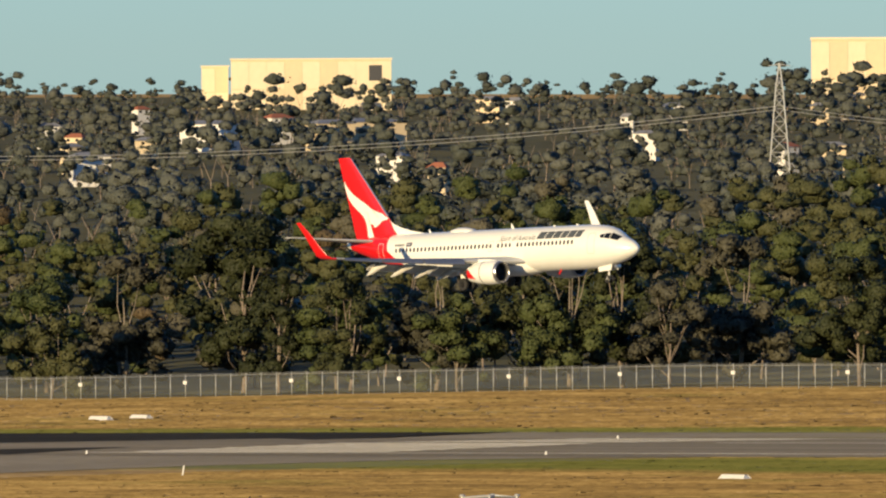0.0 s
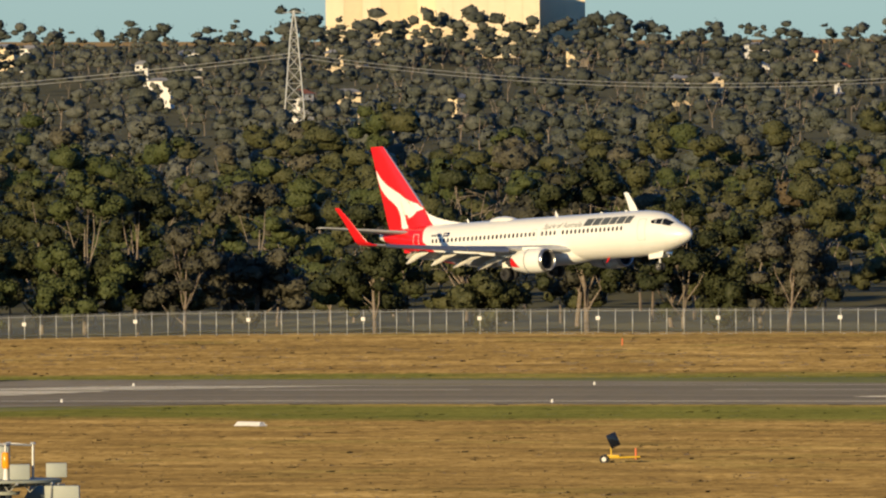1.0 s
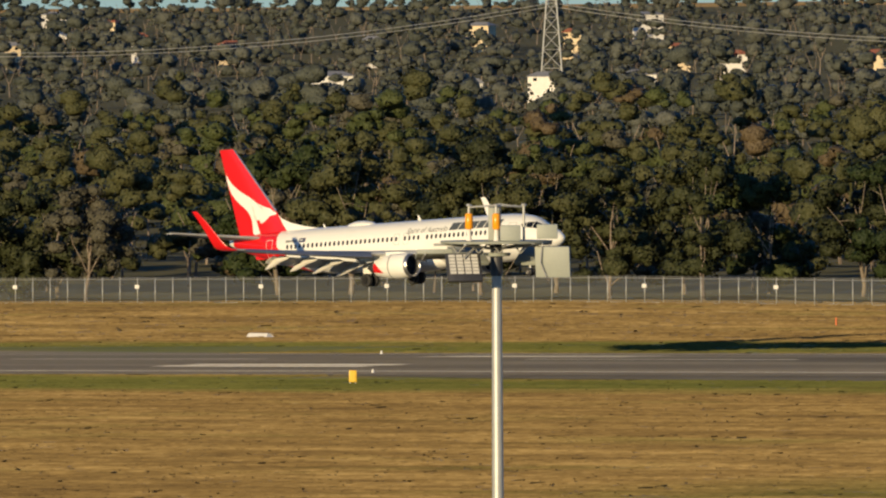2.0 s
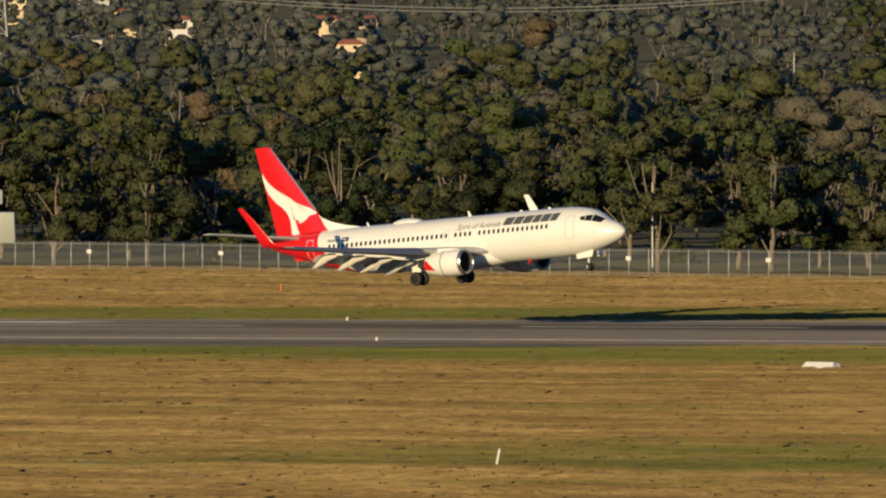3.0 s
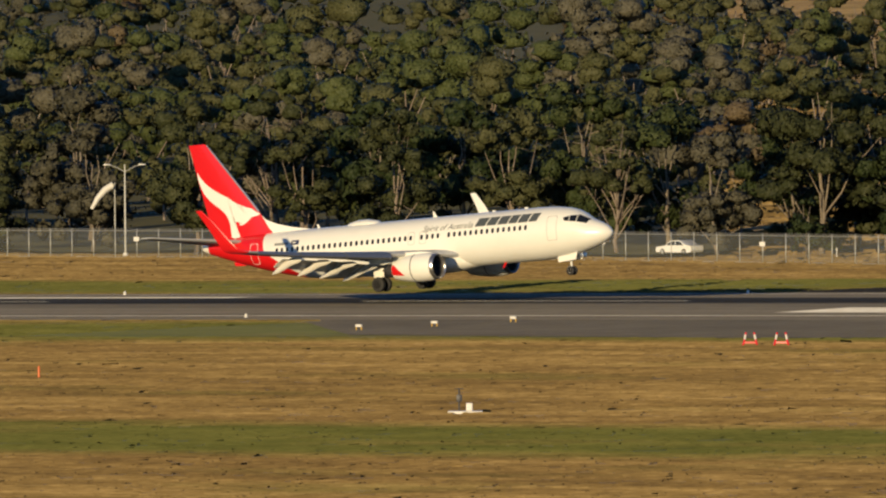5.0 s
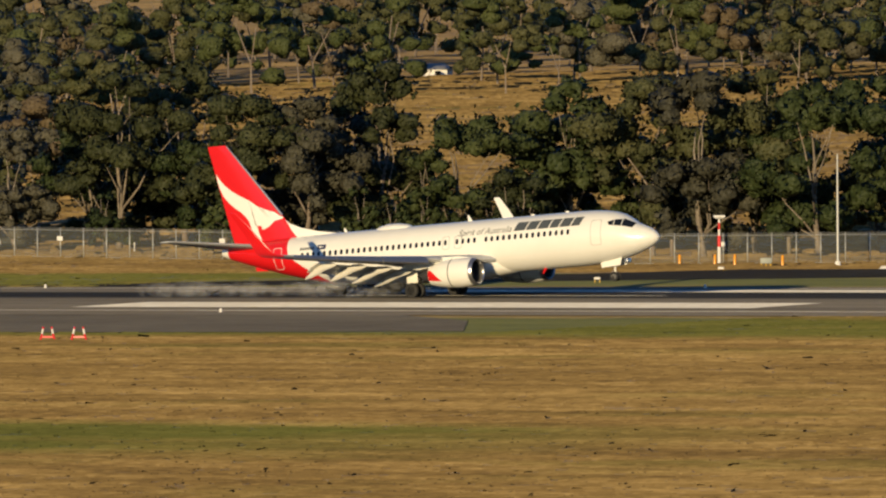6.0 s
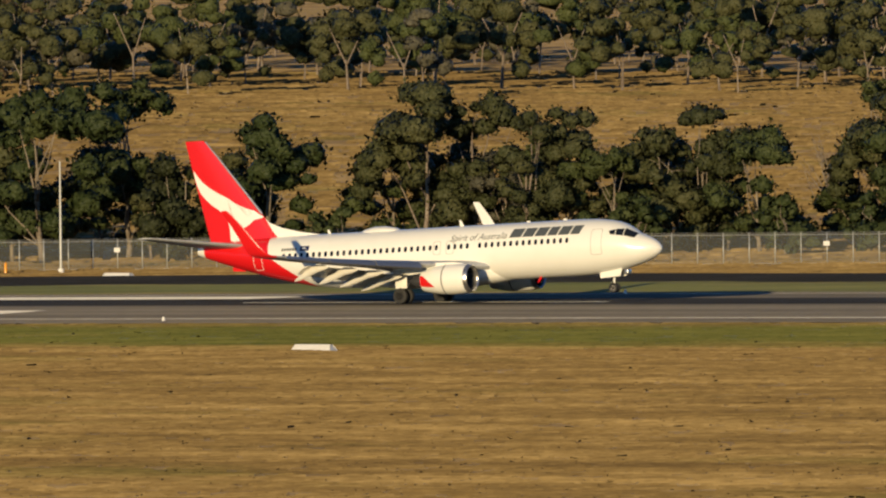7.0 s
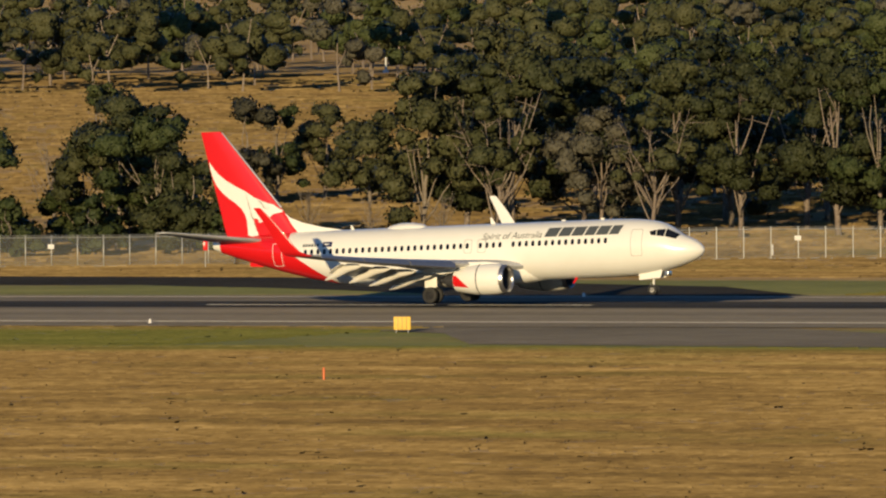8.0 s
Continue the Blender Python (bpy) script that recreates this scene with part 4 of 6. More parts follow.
def stand(x, y, turn=0.0, lift=0.0):
    return pose(x, y, float(ground_z(x, y)) + lift, 0, 0, turn)


def on_ground(name, spots, make, label, category, group=""):
    """One thing built, then copied to each further spot (x, y, turn)."""
    first = empty(name, stand(*spots[0]), label=label, category=category, group=group)
    make(first)
    for s in spots[1:]:
        copy_thing(first, stand(*s))
    return first


# ---------------- markers, lights and signs on the grass ----------------
def make_gable(top):
    bm = bmesh.new()
    add_loft(bm, [[(x, -0.55, 0), (x, 0.55, 0), (x, 0.16, 0.42), (x, -0.16, 0.42)] for x in (-1.45, -1.3, 1.3, 1.45)])
    for v in bm.verts:
        if abs(v.co.x) > 1.4 and v.co.z > 0.3:
            v.co.x *= 0.84
    part("body", bm, MARKER_WHITE, top, smooth=False)
    bm = bmesh.new()
    for x in (-1.0, 1.0):
        add_box(bm, x - 0.06, x + 0.06, -0.6, 0.6, -0.03, 0.03)
    part("runner", bm, GALVANISED, top)


on_ground("gable_marker", [(-1188.5, 112.6, 3), (-1186, 116, -2), (-864.9, -108.9, 1), (-986.8, 102.2, -3), (-691.3, -95.2, 2), (-796.3, 99.8, 0), (-497.7, -96.4, 3), (-672.7, 169.5, -1)],
          make_gable, "white gable-shaped strip marker on the grass", "marker", "strip markers")


def make_peg(h, mat, lean=0.0, r=0.07):
    def make(top):
        part("stake", add_tube(bmesh.new(), [(0, 0, -0.1), (lean * h, 0, h * 0.9), (lean * h * 1.05, 0, h)], [r, r, r * 0.5], 8), mat, top)
    return make


on_ground("orange_peg", [(-1093.8, 165.3), (-748.5, -184.2), (-585.0, -167.5), (-416.5, -143.3), (-955.0, 148.1)], make_peg(0.82, ORANGE), "orange marker peg in the dry grass", "peg", "orange pegs")
on_ground("white_peg", [(-563.9, -281.3), (-930.9, -107.9)], make_peg(0.9, MARKER_WHITE, 0.25), "leaning white marker peg in the grass", "peg", "white pegs")
on_ground("white_post", [(-564.1, 223.8), (-852.0, 222.0), (-790.0, 228.0)], make_peg(1.1, MARKER_WHITE), "white marker post near the fence", "post", "white posts")


def make_light(top):
    part("base", add_tube(bmesh.new(), [(0, 0, 0), (0, 0, 0.08), (0, 0, 0.2)], [0.16, 0.15, 0.09], 12), MARKER_WHITE, top)
    part("lens", add_tube(bmesh.new(), [(0, 0, 0.2), (0, 0, 0.3), (0, 0, 0.38)], [0.1, 0.1, 0.05], 12), MARKER_WHITE, top, "clear glass lens")


_lights = [(x, s * 32.9) for s in (-1, 1) for x in range(-1025 if s > 0 else -1025, -300, 60)]
on_ground("runway_light", [(x - 2.0, y) for x, y in _lights], make_light, "small white elevated runway edge light", "light", "runway edge lights")


def make_taxi_sign(top):
    for x in (-0.22, 0.22):
        part("leg", add_tube(bmesh.new(), [(x, 0, 0), (x, 0, 0.3)], 0.035, 8), YELLOW, top)
    bm = bmesh.new()
    add_box(bm, -0.26, 0.26, -0.08, 0.08, 0.24, 0.42, 0.02)
    part("panel", bm, MARKER_WHITE, top)


on_ground("guard_light", [(-635.6, -62.3), (-635.2, -53.6), (-636.4, -42.1), (-628.8, 52.3), (-644.5, 95.8)], make_taxi_sign, "small pale guard light on two yellow legs", "light", "guard lights")


def make_board(w, h, slats):
    def make(top):
        for x in (-w * 0.35, w * 0.35):
            part("leg", add_tube(bmesh.new(), [(x, 0, -0.05), (x, 0, 0.25)], 0.04, 8), GALVANISED, top)
        bm = bmesh.new()
        add_box(bm, -w / 2, w / 2, -0.05, 0.05, 0.18, h, 0.015)
        part("panel", bm, YELLOW, top)
        for k in range(slats):
            bm = bmesh.new()
            x = -w / 2 + w * (k + 0.5) / slats
            add_box(bm, x - w * 0.32 / slats, x + w * 0.32 / slats, -0.085, -0.052, 0.22, h - 0.04)
            part("slat", bm, YELLOW, top)
        # shade between the slats, put in as thin dark strips
        bm = bmesh.new()
        for k in range(1, slats):
            x = -w / 2 + w * k / slats
            add_box(bm, x - 0.012, x + 0.012, -0.056, -0.051, 0.2, h - 0.02)
        if slats > 1:
            part("painted_slat_shade", bm, DARK_METAL, top)
    return make


on_ground("distance_board", [(-459.3, -49.6, 25)], make_board(1.12, 1.05, 4), "yellow ribbed board on short legs", "sign")
on_ground("marker_board", [(-818.9, -65.5, 40)], make_board(0.6, 1.1, 1), "narrow yellow marker board", "sign")


def make_aframe(top):
    for x in (-0.42, 0.42):
        leg = part("leg", add_tube(bmesh.new(), [(x * 1.2, 0, 0), (x * 0.9, 0, 0.45)], 0.07, 8), RED_PAINT, top, "red lower post")
        part("white_band", add_tube(bmesh.new(), [(x * 0.9, 0, 0.45), (x * 0.74, 0, 0.78)], 0.072, 8), MARKER_WHITE, leg)
        part("red_cap", add_tube(bmesh.new(), [(x * 0.74, 0, 0.78), (x * 0.68, 0, 0.92)], 0.07, 8), RED_PAINT, leg)
    bm = bmesh.new()
    add_box(bm, -0.44, 0.44, -0.03, 0.03, 0.18, 0.3)
    part("crossbar", bm, RED_PAINT, top)


on_ground("striped_frame", [(-578.4, -96.9, 20), (-576.0, -96.7, 25)], make_aframe, "red and white striped post frame in the grass", "barrier", "striped frames")

# solar trailer
_t = empty("solar_trailer", stand(-742.0, -193.1, 40), label="small yellow trailer with a tilted solar panel", category="trailer")
_b = bmesh.new()
add_tube(_b, [(-0.5, -0.5, 0.42), (0.6, -0.4, 0.42), (1.9, 0, 0.45)], 0.06, 8)
add_tube(_b, [(-0.5, 0.5, 0.42), (0.6, 0.4, 0.42), (1.9, 0, 0.45)], 0.06, 8)
part("frame", _b, YELLOW, _t)
_b = bmesh.new()
add_box(_b, -0.4, 0.5, -0.35, 0.35, 0.45, 0.6, 0.03)
part("battery_box", _b, YELLOW, _t)
part("mast", add_tube(bmesh.new(), [(-0.1, 0, 0.5), (-0.1, 0, 1.6)], 0.05, 8), YELLOW, _t)
_b = bmesh.new()
add_box(_b, -0.36, 0.36, -0.03, 0.03, -0.5, 0.5, 0.01)
_o = part("solar_panel", _b, GLASS_DARK, _t, "dark solar panel")
_o.matrix_basis = pose(0.05, 0, 1.6, 0, -24, 20)
for _y in (-0.62, 0.62):
    _b = bmesh.new()
    add_lathe(_b, ((-0.08, 0.12), (-0.08, 0.28), (-0.05, 0.31), (0.05, 0.31), (0.08, 0.28), (0.08, 0.12)), "y", 18, (-0.55, _y, 0.31))
    _w = part("wheel", _b, RUBBER, _t)
    _b = bmesh.new()
    add_lathe(_b, ((-0.085, 0.16), (-0.09, 0.02), (0.09, 0.02), (0.085, 0.16)), "y", 14, (-0.55, _y, 0.31))
    part("hub", _b, MARKER_WHITE, _w)

# weather gear on a low pad
_t = empty("weather_station", stand(-512.6, -222.8, 35), label="small weather instrument on a low white pad", category="instrument")
_b = bmesh.new()
add_box(_b, -1.0, 1.0, -0.7, 0.7, 0.0, 0.16, 0.03)
part("pad", _b, MARKER_WHITE, _t)
part("mast", add_tube(bmesh.new(), [(-0.35, 0, 0.16), (-0.35, 0, 1.45)], 0.05, 8), DARK_METAL, _t)
_b = bmesh.new()
add_box(_b, -0.5, -0.18, -0.12, 0.12, 0.7, 1.1, 0.03)
part("instrument_box", _b, DARK_METAL, _t)
_b = bmesh.new()
add_box(_b, 0.05, 0.42, -0.2, 0.2, 0.16, 0.62, 0.04)
part("cabinet", _b, MARKER_WHITE, _t)
part("vane", add_tube(bmesh.new(), [(-0.6, 0, 1.45), (-0.1, 0, 1.45)], 0.03, 6), DARK_METAL, _t)

# orange drum on the far verge
_t = empty("orange_cabinet", stand(-866, 141, 10), label="low orange cabinet on the far grass", category="cabinet")
_b = bmesh.new()
add_box(_b, -0.6, 0.6, -0.35, 0.35, 0.0, 0.45, 0.05)
part("body", _b, ORANGE, _t)
_b = bmesh.new()
add_box(_b, -0.63, 0.63, -0.38, 0.38, 0.45, 0.5, 0.02)
part("lid", _b, ORANGE, _t)


# ---------------- masts and poles ----------------
def flood_mast(turn, dist, top_z, spin):
    a = radians(turn)
    x, y = -math.sin(a) * dist, EYE[1] + math.cos(a) * dist
    z0 = float(ground_z(x, y))
    h = top_z - z0
    top = empty("floodlight_mast", pose(x, y, z0, 0, 0, spin), label="tall steel floodlight mast with amber obstruction lights", category="light mast", group="floodlight masts")
    part("pole", add_tube(bmesh.new(), [(0, 0, 0), (0, 0, h * 0.5), (0, 0, h - 1.9)], [0.24, 0.19, 0.15], 20), GALVANISED, top)
    part("pole_head", add_tube(bmesh.new(), [(0, 0, h - 2.0), (0, 0, h - 1.1), (0, 0, h - 1.0)], [0.19, 0.19, 0.15], 16), DARK_METAL, top)
    # the round platform: channel ring with spokes
    bm = bmesh.new()
    add_lathe(bm, ((h - 0.98, 0.9), (h - 0.98, 1.72), (h - 0.9, 1.75), (h - 0.9, 0.9)), "z", 28)
    ring = part("platform", bm, CONCRETE_GREY, top, "grey steel platform ring")
    for k in range(8):
        c, s = math.cos(k * math.pi / 4 + 0.2), math.sin(k * math.pi / 4 + 0.2)
        part("spoke", add_tube(bmesh.new(), [(0.15 * c, 0.15 * s, h - 1.15), (1.75 * c, 1.75 * s, h - 1.0)], 0.04, 6), GALVANISED, ring)
    bm = bmesh.new()
    add_lathe(bm, ((h - 1.4, 0.18), (h - 1.38, 0.42), (h - 1.28, 0.45), (h - 1.28, 0.18)), "z", 20)
    part("lower_ring", bm, CONCRETE_GREY, top)
    # lantern cage
    for cx, cy in ((-0.85, 0.0), (0.85, 0.1), (0.0, -0.5), (0.1, 0.5)):
        post = part("cage_post", add_tube(bmesh.new(), [(cx, cy, h - 0.9), (cx, cy, h + 0.18)], 0.04, 8), GALVANISED, top)
        part("cap", add_tube(bmesh.new(), [(cx, cy, h + 0.18), (cx, cy, h + 0.24)], [0.1, 0.07], 10), GALVANISED, post)
    part("cage_bar", add_tube(bmesh.new(), [(-0.85, 0, h + 0.14), (0, -0.5, h + 0.2), (0.85, 0.1, h + 0.14), (0.1, 0.5, h + 0.2), (-0.85, 0, h + 0.14)], 0.03, 6), GALVANISED, top)
    for cx, cy, z0_, z1_ in ((-0.85, 0.0, -0.55, -0.05), (0.0, -0.5, -0.55, -0.05), (0.0, 0.1, -0.25, 0.22)):
        lamp = part("lamp_base", add_tube(bmesh.new(), [(cx, cy, h - 0.9), (cx, cy, h + z0_)], [0.09, 0.06], 10), MARKER_WHITE, top)
        part("amber_lens", add_tube(bmesh.new(), [(cx, cy, h + z0_), (cx, cy, h + z0_ + 0.05), (cx, cy, h + z1_ - 0.05), (cx, cy, h + z1_)], [0.09, 0.125, 0.125, 0.09], 14), AMBER, lamp, "amber obstruction lamp")
    for x0, x1, y0, y1, z0_, z1_ in ((0.12, 0.75, -0.75, -0.3, -0.9, -0.42), (-0.25, 0.1, -0.2, 0.2, -0.9, 0.2)):
        bm = bmesh.new()
        add_box(bm, x0, x1, y0, y1, h + z0_, h + z1_, 0.03)
        part("control_box", bm, CONCRETE_GREY, top)
    bm = bmesh.new()
    add_box(bm, 1.25, 1.9, -0.35, 0.2, h - 0.85, h - 0.4, 0.03)
    part("junction_box", bm, CONCRETE_GREY, top)
    # floodlights hung round the ring: two turned outwards, the rest seen edge on
    for x, y, z, rx, rz, frame_mat in ((-1.0, -1.25, -1.72, -28, 14, DARK_METAL), (1.75, -0.95, -1.55, 8, -14, CONCRETE_GREY), (-1.95, 0.1, -1.32, 78, 4, CONCRETE_GREY), (1.2, 1.3, -1.4, 60, 160, CONCRETE_GREY), (-0.9, 1.4, -1.4, 60, 200, CONCRETE_GREY)):
        bm = bmesh.new()
        add_box(bm, -0.55, 0.55, -0.07, 0.07, -0.48, 0.48, 0.02)
        f = part("floodlight", bm, frame_mat, top, "rectangular floodlight head")
        f.matrix_basis = pose(x, y, h + z, rx, 0, rz)
        bm = bmesh.new()
        for i in range(4):
            for j in range(6):
                add_box(bm, -0.47 + 0.24 * i, -0.27 + 0.24 * i, -0.085, -0.07, -0.24 + 0.115 * j, -0.15 + 0.115 * j)
        if frame_mat is DARK_METAL:
            part("lens_cells", bm, FLAP_CREAM, f)
        else:
            bm.free()
            part("cable", add_tube(bmesh.new(), [(-0.3, -0.1, 0.5), (-0.36, -0.16, 0.0), (-0.2, -0.12, -0.45)], 0.03, 6), GALVANISED, f)
        part("bracket", add_tube(bmesh.new(), [(x * 0.55, y * 0.55, h - 1.0), (x, y, h + z + 0.3)], 0.045, 6), GALVANISED, top)
    for k in range(5):
        part("cable_loop", add_tube(bmesh.new(), [(-1.4 + 0.65 * k, -0.9, h - 1.0), (-1.2 + 0.65 * k, -0.8, h - 1.28), (-0.95 + 0.65 * k, -0.7, h - 1.02)], 0.03, 6), GALVANISED, top)
    return top


flood_mast(42.39, 475, 24.15, 42)
flood_mast(46.86, 475, 17.95, 47)


def light_pole(x, y, h, arms, label, name="light_pole", r=0.09):
    top = empty(name, stand(x, y, 35), label=label, category="pole")
    part("shaft", add_tube(bmesh.new(), [(0, 0, -0.1), (0, 0, h * 0.6), (0, 0, h)], [r * 1.3, r, r * 0.7], 10), GALVANISED, top)
    part("base_plate", add_tube(bmesh.new(), [(0, 0, 0), (0, 0, 0.35)], [r * 3, r * 2.4], 8), MARKER_WHITE, top)
    for s in arms:
        arm = part("arm", add_tube(bmesh.new(), [(0, 0, h - 0.7), (s * 0.9, 0, h - 0.2), (s * 1.5, 0, h - 0.05)], 0.04, 6), GALVANISED, top)
        bm = bmesh.new()
        add_box(bm, min(s * 1.3, s * 2.0), max(s * 1.3, s * 2.0), -0.12, 0.12, h - 0.08, h + 0.06, 0.03)
        part("lamp_head", bm, GALVANISED, arm)
    return top


light_pole(-865.1, 219, 8.7, (-1, 1), "steel pole with two lamp arms near the fence", "street_lamp")
light_pole(-975.6, 228, 9.0, (), "thin steel pole behind the fence")
light_pole(-700.6, 206, 9.8, (), "pale steel pole beside the fence", r=0.1)

# windsock drooping on its short pole
_t = empty("windsock", stand(-866.6, 219.4, 0), label="pale windsock drooping from its pole", category="windsock")
part("pole", add_tube(bmesh.new(), [(0, 0, 0), (0, 0, 7.0)], [0.07, 0.05], 10), GALVANISED, _t)
part("sock", add_tube(bmesh.new(), [(-0.1, -0.1, 6.75), (-0.7, -0.6, 6.3), (-1.25, -1.05, 5.5), (-1.7, -1.4, 4.5)], [0.34, 0.33, 0.27, 0.18], 14, False), FLAP_CREAM, _t, "pale drooping fabric cone")
part("hoop", add_tube(bmesh.new(), [(-0.1 + 0.42 * math.cos(k * 0.5236) * 0.7, -0.1 - 0.3 * math.cos(k * 0.5236), 6.75 + 0.42 * math.sin(k * 0.5236)) for k in range(13)], 0.03, 6, False), DARK_METAL, _t)

# red and white banded mast with a flat head, and amber bollards
_t = empty("banded_mast", stand(-717.2, 213.0, 35), label="red and white banded mast with a flat white head", category="mast")
for _k, (_z0, _z1, _r, _m) in enumerate(((0, 1.55, 0.16, MARKER_WHITE), (1.55, 2.55, 0.16, RED_PAINT), (2.55, 3.1, 0.11, MARKER_WHITE), (3.1, 3.7, 0.1, RED_PAINT), (3.7, 4.05, 0.1, MARKER_WHITE))):
    part("band", add_tube(bmesh.new(), [(0, 0, _z0), (0, 0, _z1)], _r, 12), _m, _t)
_b = bmesh.new()
add_loft(_b, [[(-0.3, -0.3, 4.05), (0.3, -0.3, 4.05), (0.3, 0.3, 4.05), (-0.3, 0.3, 4.05)], [(-0.5, -0.5, 4.2), (0.5, -0.5, 4.2), (0.5, 0.5, 4.2), (-0.5, 0.5, 4.2)], [(-0.5, -0.5, 4.36), (0.5, -0.5, 4.36), (0.5, 0.5, 4.36), (-0.5, 0.5, 4.36)]])
part("head", _b, MARKER_WHITE, _t, smooth=False)
on_ground("bollard", [(-719.8, 210.5), (-715.8, 210), (-713.6, 209.8), (-706.0, 205.5)], make_peg(0.95, AMBER, 0, 0.12), "amber bollard by the fence", "bollard", "amber bollards")
_t = empty("lattice_stand", stand(-706.5, 203.5, 35), label="grey equipment stand by the pole", category="equipment")
_b = bmesh.new()
add_box(_b, -0.5, 0.5, -0.3, 0.3, 0.25, 0.75, 0.04)
part("box", _b, CONCRETE_GREY, _t)
for _x in (-0.4, 0.0, 0.4):
    part("leg", add_tube(bmesh.new(), [(_x, 0, 0), (_x, 0, 0.3)], 0.05, 6), YELLOW, _t)
_t = empty("red_signal", stand(-608.0, 204.0, 30), label="small red signal box on a thin post", category="signal")
part("post", add_tube(bmesh.new(), [(0, 0, 0), (0, 0, 1.9)], 0.04, 8), GALVANISED, _t)
_b = bmesh.new()
add_box(_b, -0.2, 0.2, -0.15, 0.15, 1.5, 2.3, 0.04)
part("box", _b, RED_PAINT, _t)


# ---------------- vehicles ----------------
def vehicle(name, x, y, turn, prof, glass, length, width, wheels, label, roof_bar=False):
    """prof: side outline from the front bumper, (along, height); glass: outlines of the side panes."""
    top = empty(name, stand(x, y, turn), label=label, category="car")
    w = width / 2
    bm = bmesh.new()
    rings = []
    for yy, k, dz in ((-w, 0.97, 0.0), (-w * 0.93, 1.0, 0.01), (w * 0.93, 1.0, 0.01), (w, 0.97, 0.0)):
        rings.append([(a * k, yy * (1 - 0.13 * max(0, z - 1.0)), z) for a, z in prof])
    add_loft(bm, rings)
    part("body", bm, CAR_WHITE, top, "white painted body", angle=30)
    for side in (-1, 1):
        for g in glass:
            bm = bmesh.new()
            flat(bm, [(a, side * (w * (1 - 0.13 * max(0, z - 1.0)) + 0.012), z) for a, z in g])
            part("side_window", bm, GLASS_DARK, top)
        for a, r in wheels:
            bm = bmesh.new()
            add_lathe(bm, ((-0.12, r * 0.6), (-0.12, r * 0.92), (-0.08, r), (0.08, r), (0.12, r * 0.92), (0.12, r * 0.6)), "y", 18)
            o = part("wheel", bm, RUBBER, top)
            o.location = (a, side * (w - 0.1), r)
            bm = bmesh.new()
            add_lathe(bm, ((-0.125, r * 0.6), (-0.1, 0.03), (0.1, 0.03), (0.125, r * 0.6)), "y", 14)
            part("hub", bm, GALVANISED, o)
        bm = bmesh.new()
        add_box(bm, prof[1][0] - 0.2, prof[1][0] + 0.01, side * w * 0.62 - 0.2, side * w * 0.62 + 0.2, 0.62, 0.8, 0.03)
        part("headlight", bm, METAL, top)
    if roof_bar:
        bm = bmesh.new()
        add_box(bm, -0.35, 0.0, -0.6, 0.6, prof[len(prof) // 2][1] + 0.0, prof[len(prof) // 2][1] + 0.14, 0.03)
        part("roof_beacon", bm, DARK_METAL, top)
    return top


SUV = ((2.35, 0.35), (2.4, 0.75), (2.3, 0.95), (1.15, 1.12), (0.35, 1.72), (-0.6, 1.82), (-2.2, 1.78), (-2.42, 1.1), (-2.4, 0.4), (-1.9, 0.32), (1.9, 0.32))
SUV_GLASS = (((0.95, 1.15), (0.28, 1.62), (-0.5, 1.66), (-0.5, 1.15)), ((-0.58, 1.15), (-0.58, 1.66), (-2.05, 1.64), (-2.2, 1.15)))
UTE = ((2.5, 0.4), (2.55, 0.8), (2.4, 1.0), (1.35, 1.12), (0.7, 1.68), (-0.6, 1.72), (-0.85, 1.08), (-2.5, 1.05), (-2.55, 0.5), (-2.0, 0.4), (2.0, 0.4))
UTE_GLASS = (((1.15, 1.14), (0.62, 1.58), (0.1, 1.6), (0.1, 1.14)), ((0.02, 1.14), (0.02, 1.6), (-0.55, 1.6), (-0.7, 1.14)))
SEDAN = ((2.2, 0.3), (2.25, 0.6), (2.1, 0.78), (1.0, 0.92), (0.3, 1.38), (-0.8, 1.42), (-1.6, 1.0), (-2.2, 0.92), (-2.28, 0.5), (-2.1, 0.28), (1.9, 0.28))
SEDAN_GLASS = (((0.85, 0.94), (0.25, 1.3), (-0.25, 1.33), (-0.25, 0.94)), ((-0.32, 0.94), (-0.32, 1.33), (-0.85, 1.32), (-1.35, 0.96)))
HATCH = ((2.0, 0.3), (2.05, 0.65), (1.9, 0.85), (0.95, 1.0), (0.3, 1.45), (-0.7, 1.5), (-1.75, 1.4), (-2.0, 0.95), (-2.0, 0.4), (-1.7, 0.3), (1.7, 0.3))
HATCH_GLASS = (((0.8, 1.0), (0.25, 1.37), (-0.35, 1.4), (-0.35, 1.0)), ((-0.42, 1.0), (-0.42, 1.4), (-1.55, 1.33), (-1.75, 1.02)))
vehicle("parked_utility", -939.5, 248.4, 180, UTE, UTE_GLASS, 5, 1.85, ((1.6, 0.38), (-1.6, 0.38)), "white utility vehicle behind the fence")
vehicle("parked_sedan", -811.9, 234.2, 172, SEDAN, SEDAN_GLASS, 4.5, 1.8, ((1.35, 0.32), (-1.35, 0.32)), "white sedan parked behind the fence")
OFF_ROADER = vehicle("off_roader", -607.0, 200.0, 8, SUV, SUV_GLASS, 4.8, 1.95, ((1.5, 0.4), (-1.45, 0.4)), "white four-wheel-drive driving on the perimeter track")
HATCHBACK = vehicle("hatchback", -582.4, 200.0, 5, HATCH, HATCH_GLASS, 4.1, 1.75, ((1.25, 0.31), (-1.25, 0.31)), "white hatchback with a dark roof beacon", True)
PATROL_UTE = vehicle("patrol_utility", -661.7, 206.0, 4, UTE, UTE_GLASS, 5, 1.85, ((1.6, 0.38), (-1.6, 0.38)), "white utility vehicle driving along the fence")


